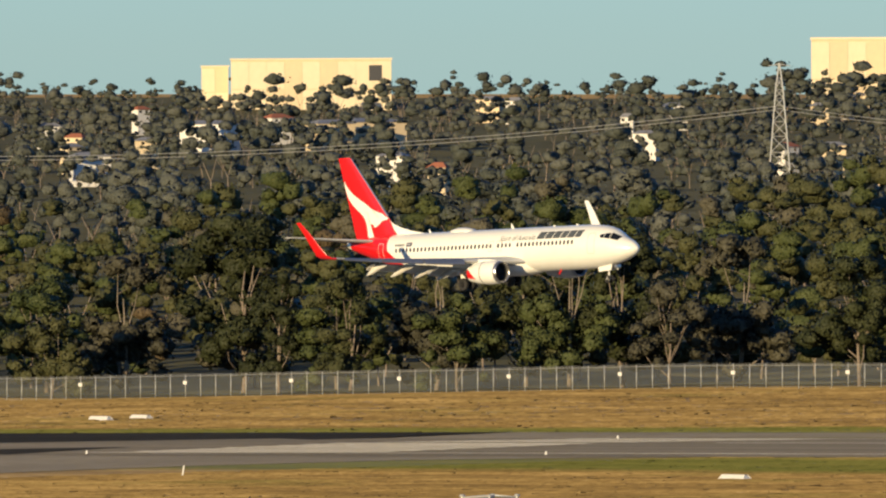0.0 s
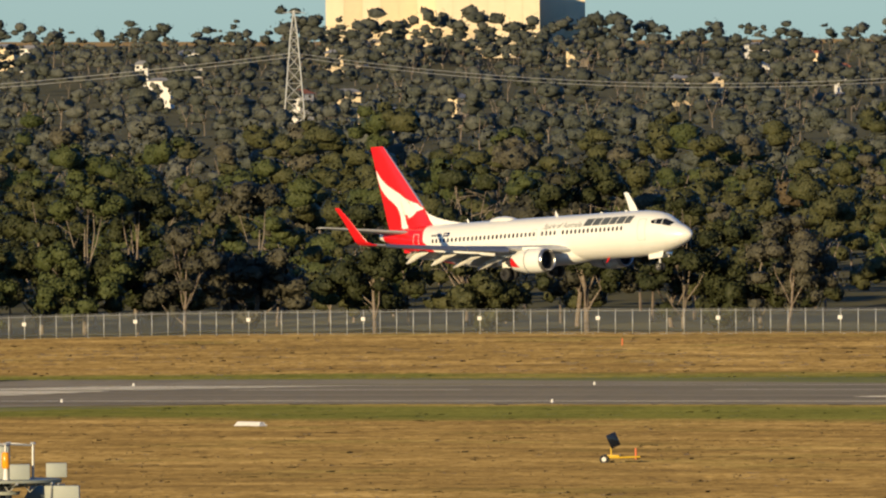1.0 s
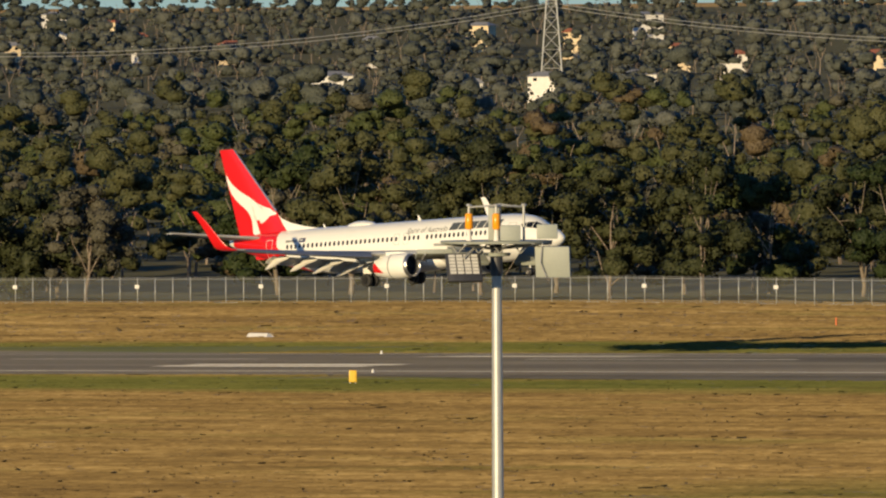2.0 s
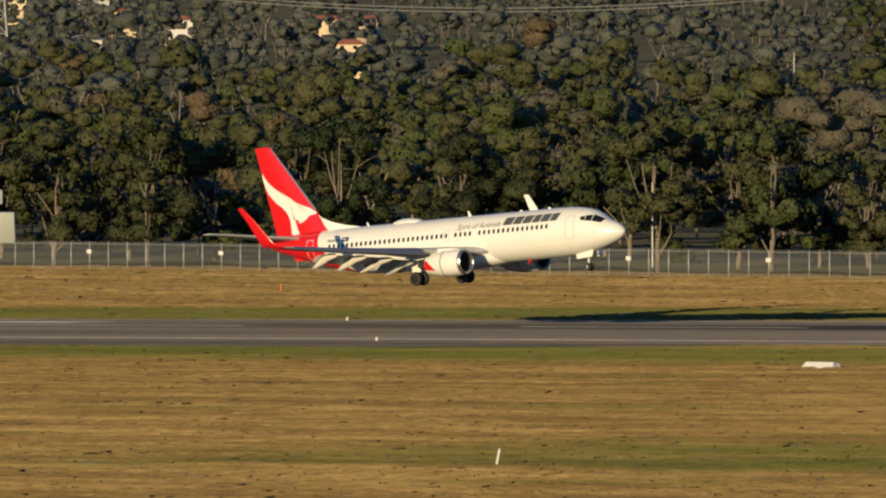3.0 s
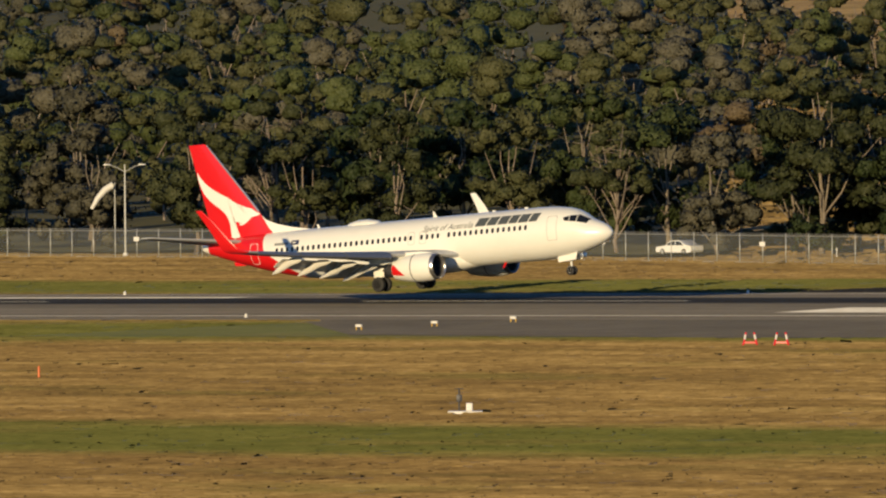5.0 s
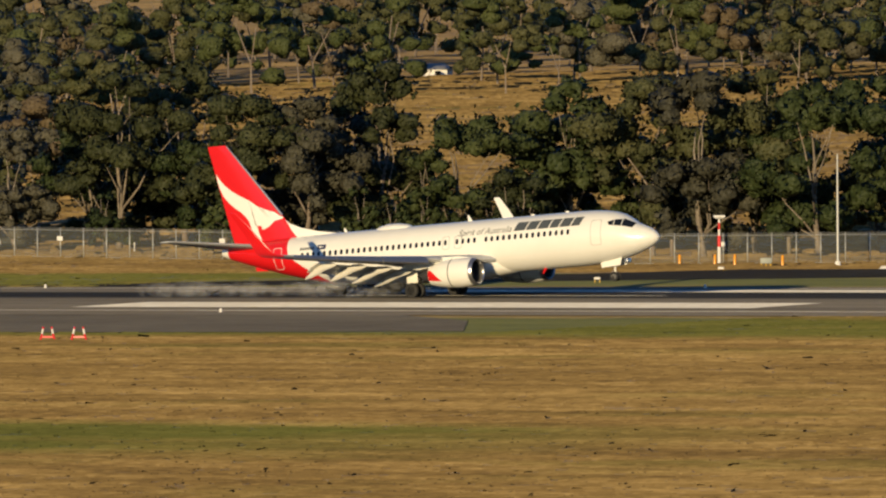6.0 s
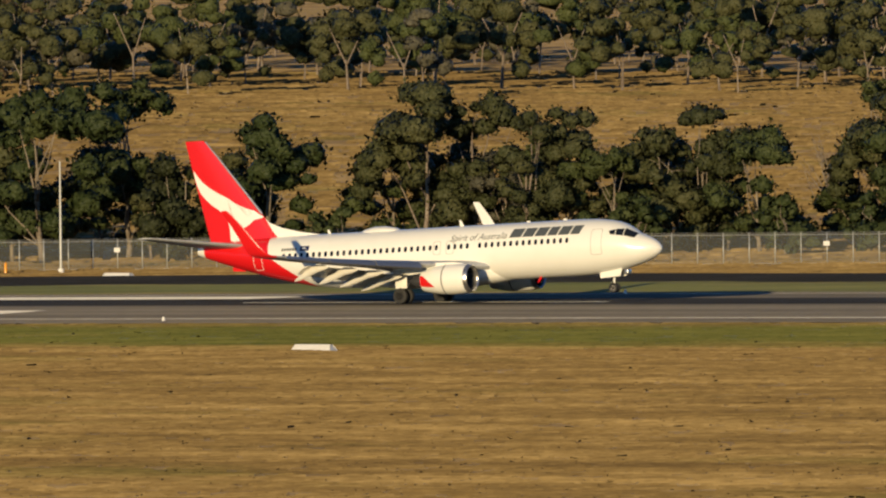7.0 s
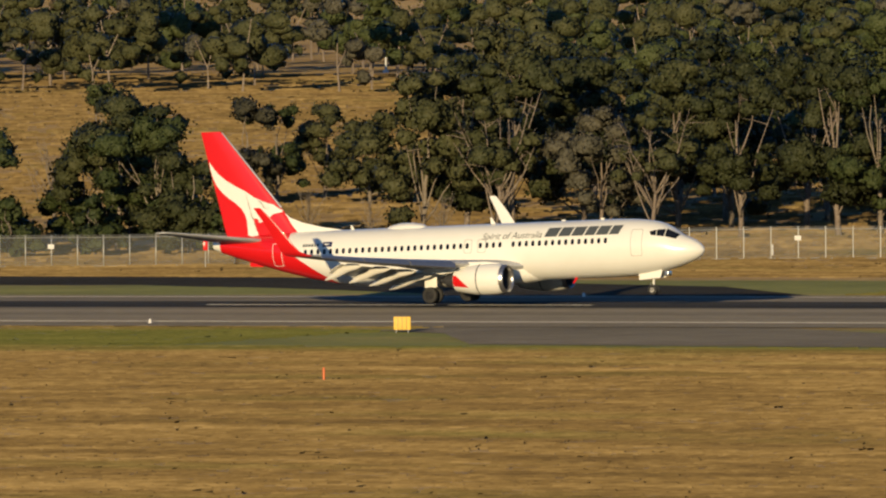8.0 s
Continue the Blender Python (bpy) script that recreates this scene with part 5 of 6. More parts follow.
# ---------------- the far side: pylon, wires, sheds, houses ----------------
def far_spot(turn, dist):
    a = radians(turn)
    return -math.sin(a) * dist, EYE[1] + math.cos(a) * dist


def at_height(dist, elev):
    return EYE[2] + dist * math.tan(radians(elev))


def lattice_pylon(turn, dist, z_top, z_base, base):
    x, y = far_spot(turn, dist)
    h = z_top - z_base
    top = empty("power_pylon", pose(x, y, z_base, 0, 0, turn), label="steel lattice power pylon above the trees", category="pylon", group="power pylons")
    braces = bmesh.new()
    wide = lambda u: base * (1 - 0.72 * min(1, u / 0.82)) if u < 0.82 else base * 0.28 * (1 - (u - 0.82) / 0.19)
    lv = [0, 0.14, 0.27, 0.39, 0.5, 0.6, 0.69, 0.76, 0.82, 0.9, 1.0]
    for sx, sy in ((-1, -1), (1, -1), (1, 1), (-1, 1)):
        part("leg", add_tube(bmesh.new(), [(sx * wide(u) / 2, sy * wide(u) / 2, u * h) for u in lv], 0.17, 5), GALVANISED, top)
    for u0, u1 in zip(lv, lv[1:-1]):
        a, b = wide(u0) / 2, wide(u1) / 2
        for (p, q) in (((-1, -1), (1, -1)), ((1, -1), (1, 1)), ((1, 1), (-1, 1)), ((-1, 1), (-1, -1))):
            add_tube(braces, [(p[0] * a, p[1] * a, u0 * h), (q[0] * b, q[1] * b, u1 * h)], 0.085, 4)
            add_tube(braces, [(q[0] * a, q[1] * a, u0 * h), (p[0] * b, p[1] * b, u1 * h)], 0.1, 4)
            add_tube(braces, [(p[0] * b, p[1] * b, u1 * h), (q[0] * b, q[1] * b, u1 * h)], 0.07, 4)
    part("bracing", braces, GALVANISED, top)
    for u, w in ((0.98, 5.0), (0.86, 2.2), (0.7, 2.4)):
        part("crossarm", add_tube(bmesh.new(), [(-w * 0.5, 0, u * h), (0, 0, u * h + 0.35), (w * 0.5, 0, u * h)], [0.06, 0.16, 0.06], 5), GALVANISED, top)
    return x, y


PY = [(45.77, 3250.0, -0.05), (42.18, 3300.0, 0.02)]
for _turn, _d, _el in PY:
    lattice_pylon(_turn, _d, at_height(_d, _el), float(ground_z(*far_spot(_turn, _d))) - 1.0, 5.6)


def wire(turn0, dist0, e0, turn1, dist1, e1, sag):
    """A hanging wire between two bearings, at the given elevations of its ends."""
    pts = []
    for k in range(25):
        u = k / 24
        t, d = turn0 + (turn1 - turn0) * u, dist0 + (dist1 - dist0) * u
        x, y = far_spot(t, d)
        pts.append((x, y, at_height(d, e0 + (e1 - e0) * u) - sag * 4 * u * (1 - u)))
    ob = part("power_line", add_tube(bmesh.new(), pts, 0.07, 4, False), GALVANISED)
    return tagged(ob, "thin grey power line hung between pylons", "cable", "power lines")


for _dz in (0.0, 0.014):
    wire(51.6, 3250, -0.21 - _dz, 45.77, 3250, -0.21 - _dz, 10.0)
    wire(45.77, 3250, -0.21 - _dz, 42.18, 3300, -0.16 - _dz, 8.6)
    wire(42.18, 3300, -0.16 - _dz, 38.4, 3300, -0.16 - _dz, 9.0)


def warehouse(turn0, turn1, dist, e_top, panels, label):
    """A long panelled hall between two bearings; its top at an elevation."""
    x0, y0 = far_spot(turn0, dist)
    x1, y1 = far_spot(turn1, dist)
    ln, ang = math.hypot(x1 - x0, y1 - y0), math.degrees(math.atan2(y1 - y0, x1 - x0))
    z0 = float(ground_z((x0 + x1) / 2, (y0 + y1) / 2)) - 2
    h = at_height(dist, e_top) - z0
    top = empty("warehouse", pose(x0, y0, z0, 0, 0, ang), label=label, category="warehouse", group="far warehouses")
    bm = bmesh.new()
    add_box(bm, 0, ln, 0.2, 30, 0, h)
    part("wall", bm, WALL_CREAM, top, smooth=False)
    g = np.random.default_rng(int(turn0 * 10))
    for k in range(panels):
        for j in range(2):
            bm = bmesh.new()
            add_box(bm, ln * k / panels + 0.04, ln * (k + 1) / panels - 0.04, 0.0, 0.2, h * (0.02 + 0.47 * j), h * (0.47 + 0.47 * j))
            part("panel", bm, WALL_PALE if g.uniform() < 0.6 else WALL_CREAM, top, smooth=False)
    bm = bmesh.new()
    add_box(bm, -0.3, ln + 0.3, -0.2, 30.2, h * 0.97, h)
    part("roof", bm, WALL_PALE, top, smooth=False)
    return top, ln, h


WALL_PALE = material("wall_pale", (0.78, 0.66, 0.46), 0.8, tones=((0.7, 0.59, 0.41),), scale=0.05)
_w, _ln, _h = warehouse(47.82, 47.22, 4700, -0.024, 9, "long cream panelled warehouse on the skyline")
_b = bmesh.new()
add_box(_b, _ln * 0.86, _ln * 0.94, -0.12, -0.02, _h * 0.62, _h * 0.88)
part("dark_panel", _b, DARK_METAL, _w, smooth=False)
warehouse(47.93, 47.83, 4710, -0.05, 2, "grey end block of the long warehouse")
warehouse(45.65, 45.24, 4700, 0.045, 6, "tall cream panelled warehouse on the skyline")
warehouse(45.24, 44.85, 4680, 0.02, 6, "cream panelled warehouse with a set-back block")
warehouse(45.0, 44.68, 4720, 0.04, 4, "upper block of the cream warehouse")


HOUSES = []


def house(turn, dist, elev, w, h, roof, wall, hip, spin):
    if dist > 2500:
        run = np.arange(2500, 4820, 10.0)
        rx, ry = -np.sin(radians(turn)) * run, EYE[1] + np.cos(radians(turn)) * run
        dist = float(run[np.argmin(np.abs((ground_z(rx, ry) + 9.0 - EYE[2]) / run - math.tan(radians(elev))))])
    x, y = far_spot(turn, dist)
    w, h = w * 0.6, h * 0.5
    z = float(ground_z(x, y)) + (7.2 - h * 0.5 if dist > 2500 else 0.0)
    if dist > 2500:
        HOUSES.append((turn, dist, w))
    top = empty("house", pose(x, y, z, 0, 0, spin), label=f"{'white' if wall is MARKER_WHITE else 'cream'} house with a {'tiled terracotta' if roof is ROOF_TERRACOTTA else 'grey'} roof among trees", category="house", group="houses among the trees")
    d = w * 0.7
    bm = bmesh.new()
    add_box(bm, -w / 2, w / 2, -d / 2, d / 2, min(-1.0, float(ground_z(x, y)) - z), h * 0.55)
    part("wall", bm, wall, top, smooth=False)
    bm = bmesh.new()
    o, r = 0.4, h * 0.45
    v = [bm.verts.new(p) for p in ((-w / 2 - o, -d / 2 - o, h * 0.55), (w / 2 + o, -d / 2 - o, h * 0.55), (w / 2 + o, d / 2 + o, h * 0.55), (-w / 2 - o, d / 2 + o, h * 0.55), (-w / 2 * hip, 0, h * 0.55 + r), (w / 2 * hip, 0, h * 0.55 + r))]
    for f in ((0, 1, 5, 4), (1, 2, 5), (2, 3, 4, 5), (3, 0, 4), (3, 2, 1, 0)):
        bm.faces.new([v[i] for i in f])
    part("roof", bm, roof, top, smooth=False)
    for k in (-0.28, 0.22):
        win = bmesh.new()
        add_box(win, w * k - 0.4, w * k + 0.4, -d / 2 - 0.03, -d / 2 + 0.05, h * 0.12, h * 0.42)
        part("window", win, GLASS_DARK, top, smooth=False)


_g = np.random.default_rng(41)
# known roofs: bearing, distance, elevation, width
for _turn, _d, _e, _wd, _rf, _wl in ((44.33, 3350, -0.29, 8, ROOF_GREY, WALL_CREAM), (44.2, 3380, -0.285, 7, ROOF_GREY, WALL_CREAM), (43.83, 3600, -0.2, 7, ROOF_TERRACOTTA, WALL_CREAM), (43.72, 3400, -0.255, 6, ROOF_TERRACOTTA, MARKER_WHITE),
                                     (43.38, 3450, -0.285, 9, ROOF_TERRACOTTA, WALL_CREAM), (42.1, 3300, -0.245, 8, ROOF_TERRACOTTA, WALL_CREAM), (42.47, 3100, -0.43, 6, ROOF_GREY, MARKER_WHITE), (43.0, 3100, -0.40, 14, ROOF_GREY, MARKER_WHITE),
                                     (42.2, 3050, -0.405, 12, ROOF_GREY, MARKER_WHITE), (41.85, 3050, -0.4, 11, ROOF_GREY, MARKER_WHITE), (42.85, 3400, -0.27, 7, ROOF_GREY, MARKER_WHITE), (40.8, 3200, -0.33, 10, ROOF_TERRACOTTA, WALL_CREAM), (40.95, 3100, -0.33, 12, ROOF_TERRACOTTA, WALL_CREAM),
                                     (40.86, 3000, -0.42, 9, ROOF_TERRACOTTA, WALL_CREAM), (41.5, 3150, -0.33, 10, ROOF_TERRACOTTA, MARKER_WHITE), (47.3, 3500, -0.24, 26, ROOF_GREY, WALL_CREAM), (47.45, 3480, -0.245, 18, ROOF_GREY, WALL_CREAM), (48.4, 3500, -0.29, 8, ROOF_TERRACOTTA, WALL_CREAM),
                                     (48.35, 3300, -0.36, 14, ROOF_GREY, MARKER_WHITE), (46.85, 3700, -0.16, 12, ROOF_GREY, WALL_CREAM), (46.76, 3710, -0.165, 8, ROOF_GREY, MARKER_WHITE), (45.62, 3500, -0.19, 8, ROOF_GREY, WALL_CREAM), (48.5, 3550, -0.25, 9, ROOF_GREY, MARKER_WHITE), (47.9, 3600, -0.245, 22, ROOF_GREY, MARKER_WHITE)):
    house(_turn, _d, _e, _wd, 4.6, _rf, _wl, 0.55, _turn + _g.uniform(-30, 30))
for _k in range(22):
    _turn, _d, _e = _g.uniform(40.5, 49.5), 3500, _g.uniform(-0.42, -0.12)
    house(_turn, _d, _e, _g.uniform(5, 12), _g.uniform(3.6, 5.2), ROOF_TERRACOTTA if _g.uniform() < 0.3 else ROOF_GREY, MARKER_WHITE if _g.uniform() < 0.6 else WALL_CREAM, 0.5, _turn + _g.uniform(-50, 50))
house(32.82, 2125, -0.72, 8, 3.6, ROOF_GREY, MARKER_WHITE, 0.6, 20)
light_pole(*far_spot(27.19, 2150), 12, (-0.4, 0.4), "wooden utility pole in the paddock", "utility_pole", 0.14)
light_pole(*far_spot(39.2, 2600), 12, (), "thin pole above the trees", "utility_pole", 0.12)


# ---------------- dry grass standing on the airfield ----------------
def in_view(x, y):
    return np.abs(np.degrees(np.arctan2(-x, y - EYE[1])) - 37) < 12.6


def on_pavement(x, y):
    """Where asphalt lies beside the runway, with a little room."""
    near = (y < 0) & (y > -38) | ((x > -655) & (x < -556) & (y < 0) & (y > -80)) | ((x > -462) & (y < 0) & (y > -79)) | ((x > -845) & (x < -745) & (y < 0) & (y > -51))
    west = (x < -940) & (x > -1090) & (y < 0) & (y > -190) & (x + y * 0.3 < -930)
    far = (y >= 0) & (y < 38) | ((x > -668) & (x < -470) & (y > 0) & (y < 96)) | ((x < -930) & (y > 0) & (y < 67))
    return near | west | far


def grass_tufts(name, spans, label, seed):
    """Short ragged tufts, thicker in drifts: (x0, x1, y0, y1, height, tufts to the square metre)."""
    g = np.random.default_rng(seed)
    quads, norms = [], []
    for x0, x1, y0, y1, h, density in spans:
        n = int((x1 - x0) * (y1 - y0) * density)
        x, y = g.uniform(x0, x1, n), g.uniform(y0, y1, n)
        drift = np.sin(x * 0.11 + 2 * np.sin(y * 0.07)) * np.sin(y * 0.31 + 1.7 * np.sin(x * 0.043)) + 0.6 * np.sin(y * 0.9 + x * 0.05)
        ok = in_view(x, y) & ~on_pavement(x, y) & (g.uniform(-2.2, 1.4, n) < drift + 1.0)
        ok &= (y < 224) | (np.degrees(np.arctan2(-x, y - EYE[1])) < 34.4)
        x, y, drift = x[ok], y[ok], drift[ok]
        n = len(x)
        a = np.radians(30) + g.normal(0, 0.6, n)
        w, hh = g.uniform(0.4, 1.1, n) * (h / 0.12) ** 0.5, h * g.uniform(0.75, 1.12, n) * (0.95 + 0.06 * drift)
        ca, sa = np.cos(a) * w, np.sin(a) * w
        z = ground_z(x, y)
        bx, by = g.normal(0, 0.4, n) * hh, g.normal(0.3, 0.3, n) * hh
        t = g.uniform(0.7, 0.98, n)
        quads.append(np.stack([np.stack(p, -1) for p in ((x - ca, y - sa, z - 0.04), (x + ca, y + sa, z - 0.04), (x + ca * t + bx, y + sa * t + by, z + hh), (x - ca * t + bx, y - sa * t + by, z + hh * g.uniform(0.8, 1, n)))], 1))
        nv = np.stack([g.normal(0.12, 0.1, n), g.normal(-0.7, 0.1, n), np.full(n, 0.6)], -1)
        norms.append(np.repeat((nv / np.linalg.norm(nv, axis=1)[:, None])[:, None], 4, 1))
    return tagged(new(name, quads_mesh(name, np.concatenate(quads), [GRASS], None, np.concatenate(norms))), label, "grass", kind="stuff")


grass_tufts("dry_grass", ((-1060, -250, -345, -84, 0.12, 1.15), (-1060, -250, -88, -38, 0.09, 1.15)), "standing dry golden grass on the airfield", 3)
grass_tufts("far_dry_grass", ((-1420, -470, 76, 224, 0.14, 0.5), (-1300, -450, 38, 78, 0.1, 0.6)), "dry golden grass and green verge before the fence", 4)
grass_tufts("paddock_grass", ((-1150, -450, 224, 940, 0.3, 0.12),), "pale dry grass on the paddock slope", 9)


# ---------------- tyre smoke at the touchdown ----------------
def smoke_material():
    m = bpy.data.materials.new("tyre_smoke")
    m.use_nodes = True
    n, l = m.node_tree.nodes, m.node_tree.links
    b = n["Principled BSDF"]
    b.inputs["Base Color"].default_value, b.inputs["Roughness"].default_value, b.inputs["Specular IOR Level"].default_value = (0.55, 0.56, 0.58, 1), 1.0, 0.0
    co, nz, k = n.new("ShaderNodeTexCoord"), n.new("ShaderNodeTexNoise"), n.new("ShaderNodeMapRange")
    nz.inputs["Scale"].default_value, nz.inputs["Detail"].default_value = 1.3, 4
    k.inputs[1].default_value, k.inputs[2].default_value, k.inputs[3].default_value, k.inputs[4].default_value = 0.4, 0.75, 0.0, 0.16
    l.new(co.outputs["Object"], nz.inputs["Vector"])
    l.new(nz.outputs["Fac"], k.inputs[0])
    l.new(k.outputs[0], b.inputs["Alpha"])
    return m


SMOKE = smoke_material()
SMOKE_PUFFS = []
_g = np.random.default_rng(12)
for _k in range(22):
    _q = BALL_3 * (1 + 0.2 * np.sin(BALL_3[..., :1] * 4 + _k) * np.cos(BALL_3[..., 2:] * 5 + _k)) * np.array([_g.uniform(1.6, 3.2), _g.uniform(0.8, 1.4), _g.uniform(0.4, 0.75)])
    _o = tagged(new("smoke_puff", quads_mesh("smoke_puff", _q, [SMOKE], None, BALL_3)), "thin grey-white puff of tyre smoke over the runway", "smoke", "tyre smoke")
    SMOKE_PUFFS.append((_o, _g.uniform(-636, -612), -2.9 if _k % 2 else 2.9, _g.uniform(0.35, 1.3), _g.uniform(5, 14)))

# ---------------- trees ----------------


def leaf_material(name, a, b, c, rough=0.55):
    return material(name, a, rough, tones=(b, c), scale=0.35, spec=0.15, island=0.1, bump=0.95, bump_scale=3.6, each=0.32)


LEAF_OLIVE = leaf_material("olive_leaves", (0.021, 0.025, 0.010), (0.038, 0.043, 0.017), (0.069, 0.069, 0.029))
LEAF_GREEN = leaf_material("green_leaves", (0.019, 0.029, 0.010), (0.037, 0.048, 0.016), (0.064, 0.075, 0.026))
LEAF_GREY = leaf_material("grey_leaves", (0.037, 0.036, 0.024), (0.059, 0.056, 0.038), (0.092, 0.084, 0.058))
LEAF_BROWN = leaf_material("brown_leaves", (0.044, 0.032, 0.017), (0.073, 0.053, 0.029), (0.106, 0.080, 0.046))
# leaves of the far trees: distance haze put into the colour, greyer and paler
LEAF_HAZE = leaf_material("hazed_gum_leaves", (0.058, 0.063, 0.052), (0.08, 0.086, 0.072), (0.105, 0.108, 0.09))
LEAF_HAZE_DARK = leaf_material("hazed_dark_leaves", (0.04, 0.046, 0.038), (0.058, 0.065, 0.053), (0.08, 0.087, 0.07))
LEAVES = (LEAF_OLIVE, LEAF_GREEN, LEAF_GREY, LEAF_BROWN, LEAF_HAZE, LEAF_HAZE_DARK)
rng = np.random.default_rng(7)


BALLS = {k: ball_quads(k) for k in (1, 2, 3)}


def crown_quads(lobes, per_lobe, size, g, lower=-0.75, core=2):
    """Leaf sprays as small bent quads about the lobes, over a lumpy inner mass: an (n, 4, 3) array."""
    out, outn = [], []
    mid = np.mean([l[:3] for l in lobes], 0)
    for cx, cy, cz, rx, rz in lobes:
        ball = BALLS[core] @ np.linalg.qr(g.normal(size=(3, 3)))[0]
        shape = np.array([rx * g.uniform(0.75, 1.3), rx * g.uniform(0.75, 1.3), rz])
        lump = 0.8 * (1 + 0.28 * np.sin(ball[..., :1] * 5 + cx * 3) * np.cos(ball[..., 1:2] * 4 + cz * 2))
        out.append(np.array([cx, cy, cz]) + ball * lump * shape)
        outn.append(ball + 0.3 * np.sin(ball[..., ::-1] * 6 + cx))
        k = max(6, int(per_lobe * (rx / 2.0) ** 2))
        d = g.normal(size=(k, 3))
        d /= np.linalg.norm(d, axis=1)[:, None]
        d = d[d[:, 2] > lower]
        k = len(d)
        rad = 0.76 + 0.44 * g.uniform(0, 1, (k, 1)) ** 1.4
        bumpy = 1 + 0.22 * np.sin(d[:, :1] * 7 + cx) * np.cos(d[:, 1:2] * 6 + cz)
        p = np.array([cx, cy, cz]) + d * rad * bumpy * shape
        nrm = d * 0.7 + g.normal(scale=0.5, size=(k, 3))
        nrm /= np.linalg.norm(nrm, axis=1)[:, None]
        soft = d + 0.3 * (p - mid) / (np.linalg.norm(p - mid, axis=1)[:, None] + 1e-6) + 0.42 * g.normal(size=(k, 3))
        outn.append(np.repeat((soft / np.linalg.norm(soft, axis=1)[:, None])[:, None, :], 4, axis=1))
        a = np.cross(nrm, g.normal(size=(k, 3)))
        a /= np.linalg.norm(a, axis=1)[:, None] + 1e-9
        b = np.cross(nrm, a)
        s = size * g.uniform(0.6, 1.5, (k, 1))
        w = g.uniform(0.45, 0.85, (k, 1))
        out.append(np.stack([p - a * s, p - b * s * w - nrm * s * 0.15, p + a * s, p + b * s * w + nrm * s * 0.1], 1))
    return np.concatenate(out), np.concatenate(outn)


def tree_lobes(g, h, spread, low, heads=0, each=5):
    """Centres and radii of the leaf masses of a tree h high: several limb heads, each a dome of smaller lobes."""
    lobes = []
    n = heads or int(g.integers(5, 7))
    turn = g.uniform(0, 6.28)
    for k in range(n):
        a = turn + 6.28 * k / (n - 1) + g.normal(0, 0.25)
        r = 0.0 if k == 0 else spread * g.uniform(0.38, 0.66)
        hr = spread * g.uniform(0.36, 0.5)
        u = 1.06 if k == 0 else g.uniform(max(0.4, low + 0.2), 1.0)
        c = (r * math.cos(a), r * math.sin(a), u * h - hr)
        for j in range(each):
            d = g.normal(size=3)
            d[2] = abs(d[2]) * 0.9 - 0.25
            d /= np.linalg.norm(d)
            s = hr * g.uniform(0.36, 0.72)
            lobes.append((c[0] + d[0] * hr * 0.75, c[1] + d[1] * hr * 0.75, c[2] + d[2] * hr * 0.72, s, s * g.uniform(0.66, 0.9)))
    for k in range(n * each // 3):
        a, r, s = g.uniform(0, 6.28), spread * g.uniform(0.45, 0.85), spread * g.uniform(0.17, 0.27)
        lobes.append((r * math.cos(a), r * math.sin(a), h * g.uniform(low, 0.55) + s * 0.5, s, s * 0.8))
    return lobes


def wood_mesh(g, h, lobes, bark, bare=0, girth=1.0):
    bm = bmesh.new()
    lean = Vector((g.uniform(-0.08, 0.08), g.uniform(-0.08, 0.08), 1))
    base = 0.012 * h * girth + 0.05
    spine = [Vector((lean.x * z, lean.y * z, z)) + Vector((g.normal() * 0.1, g.normal() * 0.1, 0)) for z in np.linspace(-0.3, h * 0.72, 7)]
    add_tube(bm, spine, [base * (1.25 - 1.05 * i / 6) for i in range(7)], 8)
    ends = [Vector(l[:3]) for l in lobes[::4][:6 + bare]]
    for k in range(bare):
        a = g.uniform(0, 6.28)
        ends.append(Vector((math.cos(a) * h * 0.3, math.sin(a) * h * 0.3, h * g.uniform(0.6, 1.02))))
    for e in ends:
        j = spine[min(5, max(1, int(6 * min(1, e.z / h) * g.uniform(0.45, 0.75))))]
        mid = j.lerp(e, 0.5) + Vector((g.normal() * 0.4, g.normal() * 0.4, 0.5 * g.uniform(-0.3, 1)))
        add_tube(bm, [j, j.lerp(mid, 0.5) + Vector((g.normal(), g.normal(), 0)) * 0.15, mid, e], [base * 0.5, base * 0.38, base * 0.27, base * 0.1], 6)
        for _ in range(1 if not bare else 4):
            t = mid.lerp(e, g.uniform(0.1, 0.8))
            o = t + Vector((g.normal(), g.normal(), abs(g.normal()) * 0.8)) * h * 0.075
            add_tube(bm, [t, t.lerp(o, 0.5) + Vector((0, 0, 0.1)), o], [base * 0.2, base * 0.13, base * 0.05], 5)
    return mesh_of("trunk", bm, bark)


KINDS = []


def make_kind(seed, h, spread, low, leaf, bark, quads=190, size=0.2, bare=0, girth=1.0):
    g = np.random.default_rng(seed)
    lobes = tree_lobes(g, h, spread, low)
    crown = None
    if quads:
        q, nrm = crown_quads(lobes, quads, size, g)
        crown = quads_mesh("crown", q, [leaf], None, nrm)
    KINDS.append((wood_mesh(g, h, lobes, bark, bare, girth), crown, h))


for _i, (_h, _s, _low, _leaf, _bark) in enumerate((
        (14, 5.6, 0.08, LEAF_OLIVE, BARK), (15, 6.0, 0.16, LEAF_OLIVE, BARK_PALE), (12, 5.8, 0.03, LEAF_GREEN, BARK), (16, 5.2, 0.22, LEAF_OLIVE, BARK_PALE),
        (11, 5.4, 0.02, LEAF_GREEN, BARK), (13, 6.0, 0.1, LEAF_GREY, BARK_PALE), (15, 5.2, 0.06, LEAF_GREEN, BARK), (10, 5.2, 0.02, LEAF_OLIVE, BARK),
        (14, 6.4, 0.2, LEAF_OLIVE, BARK_PALE), (12, 4.9, 0.06, LEAF_GREY, BARK))):
    make_kind(100 + _i, _h, _s, _low, _leaf, _bark)
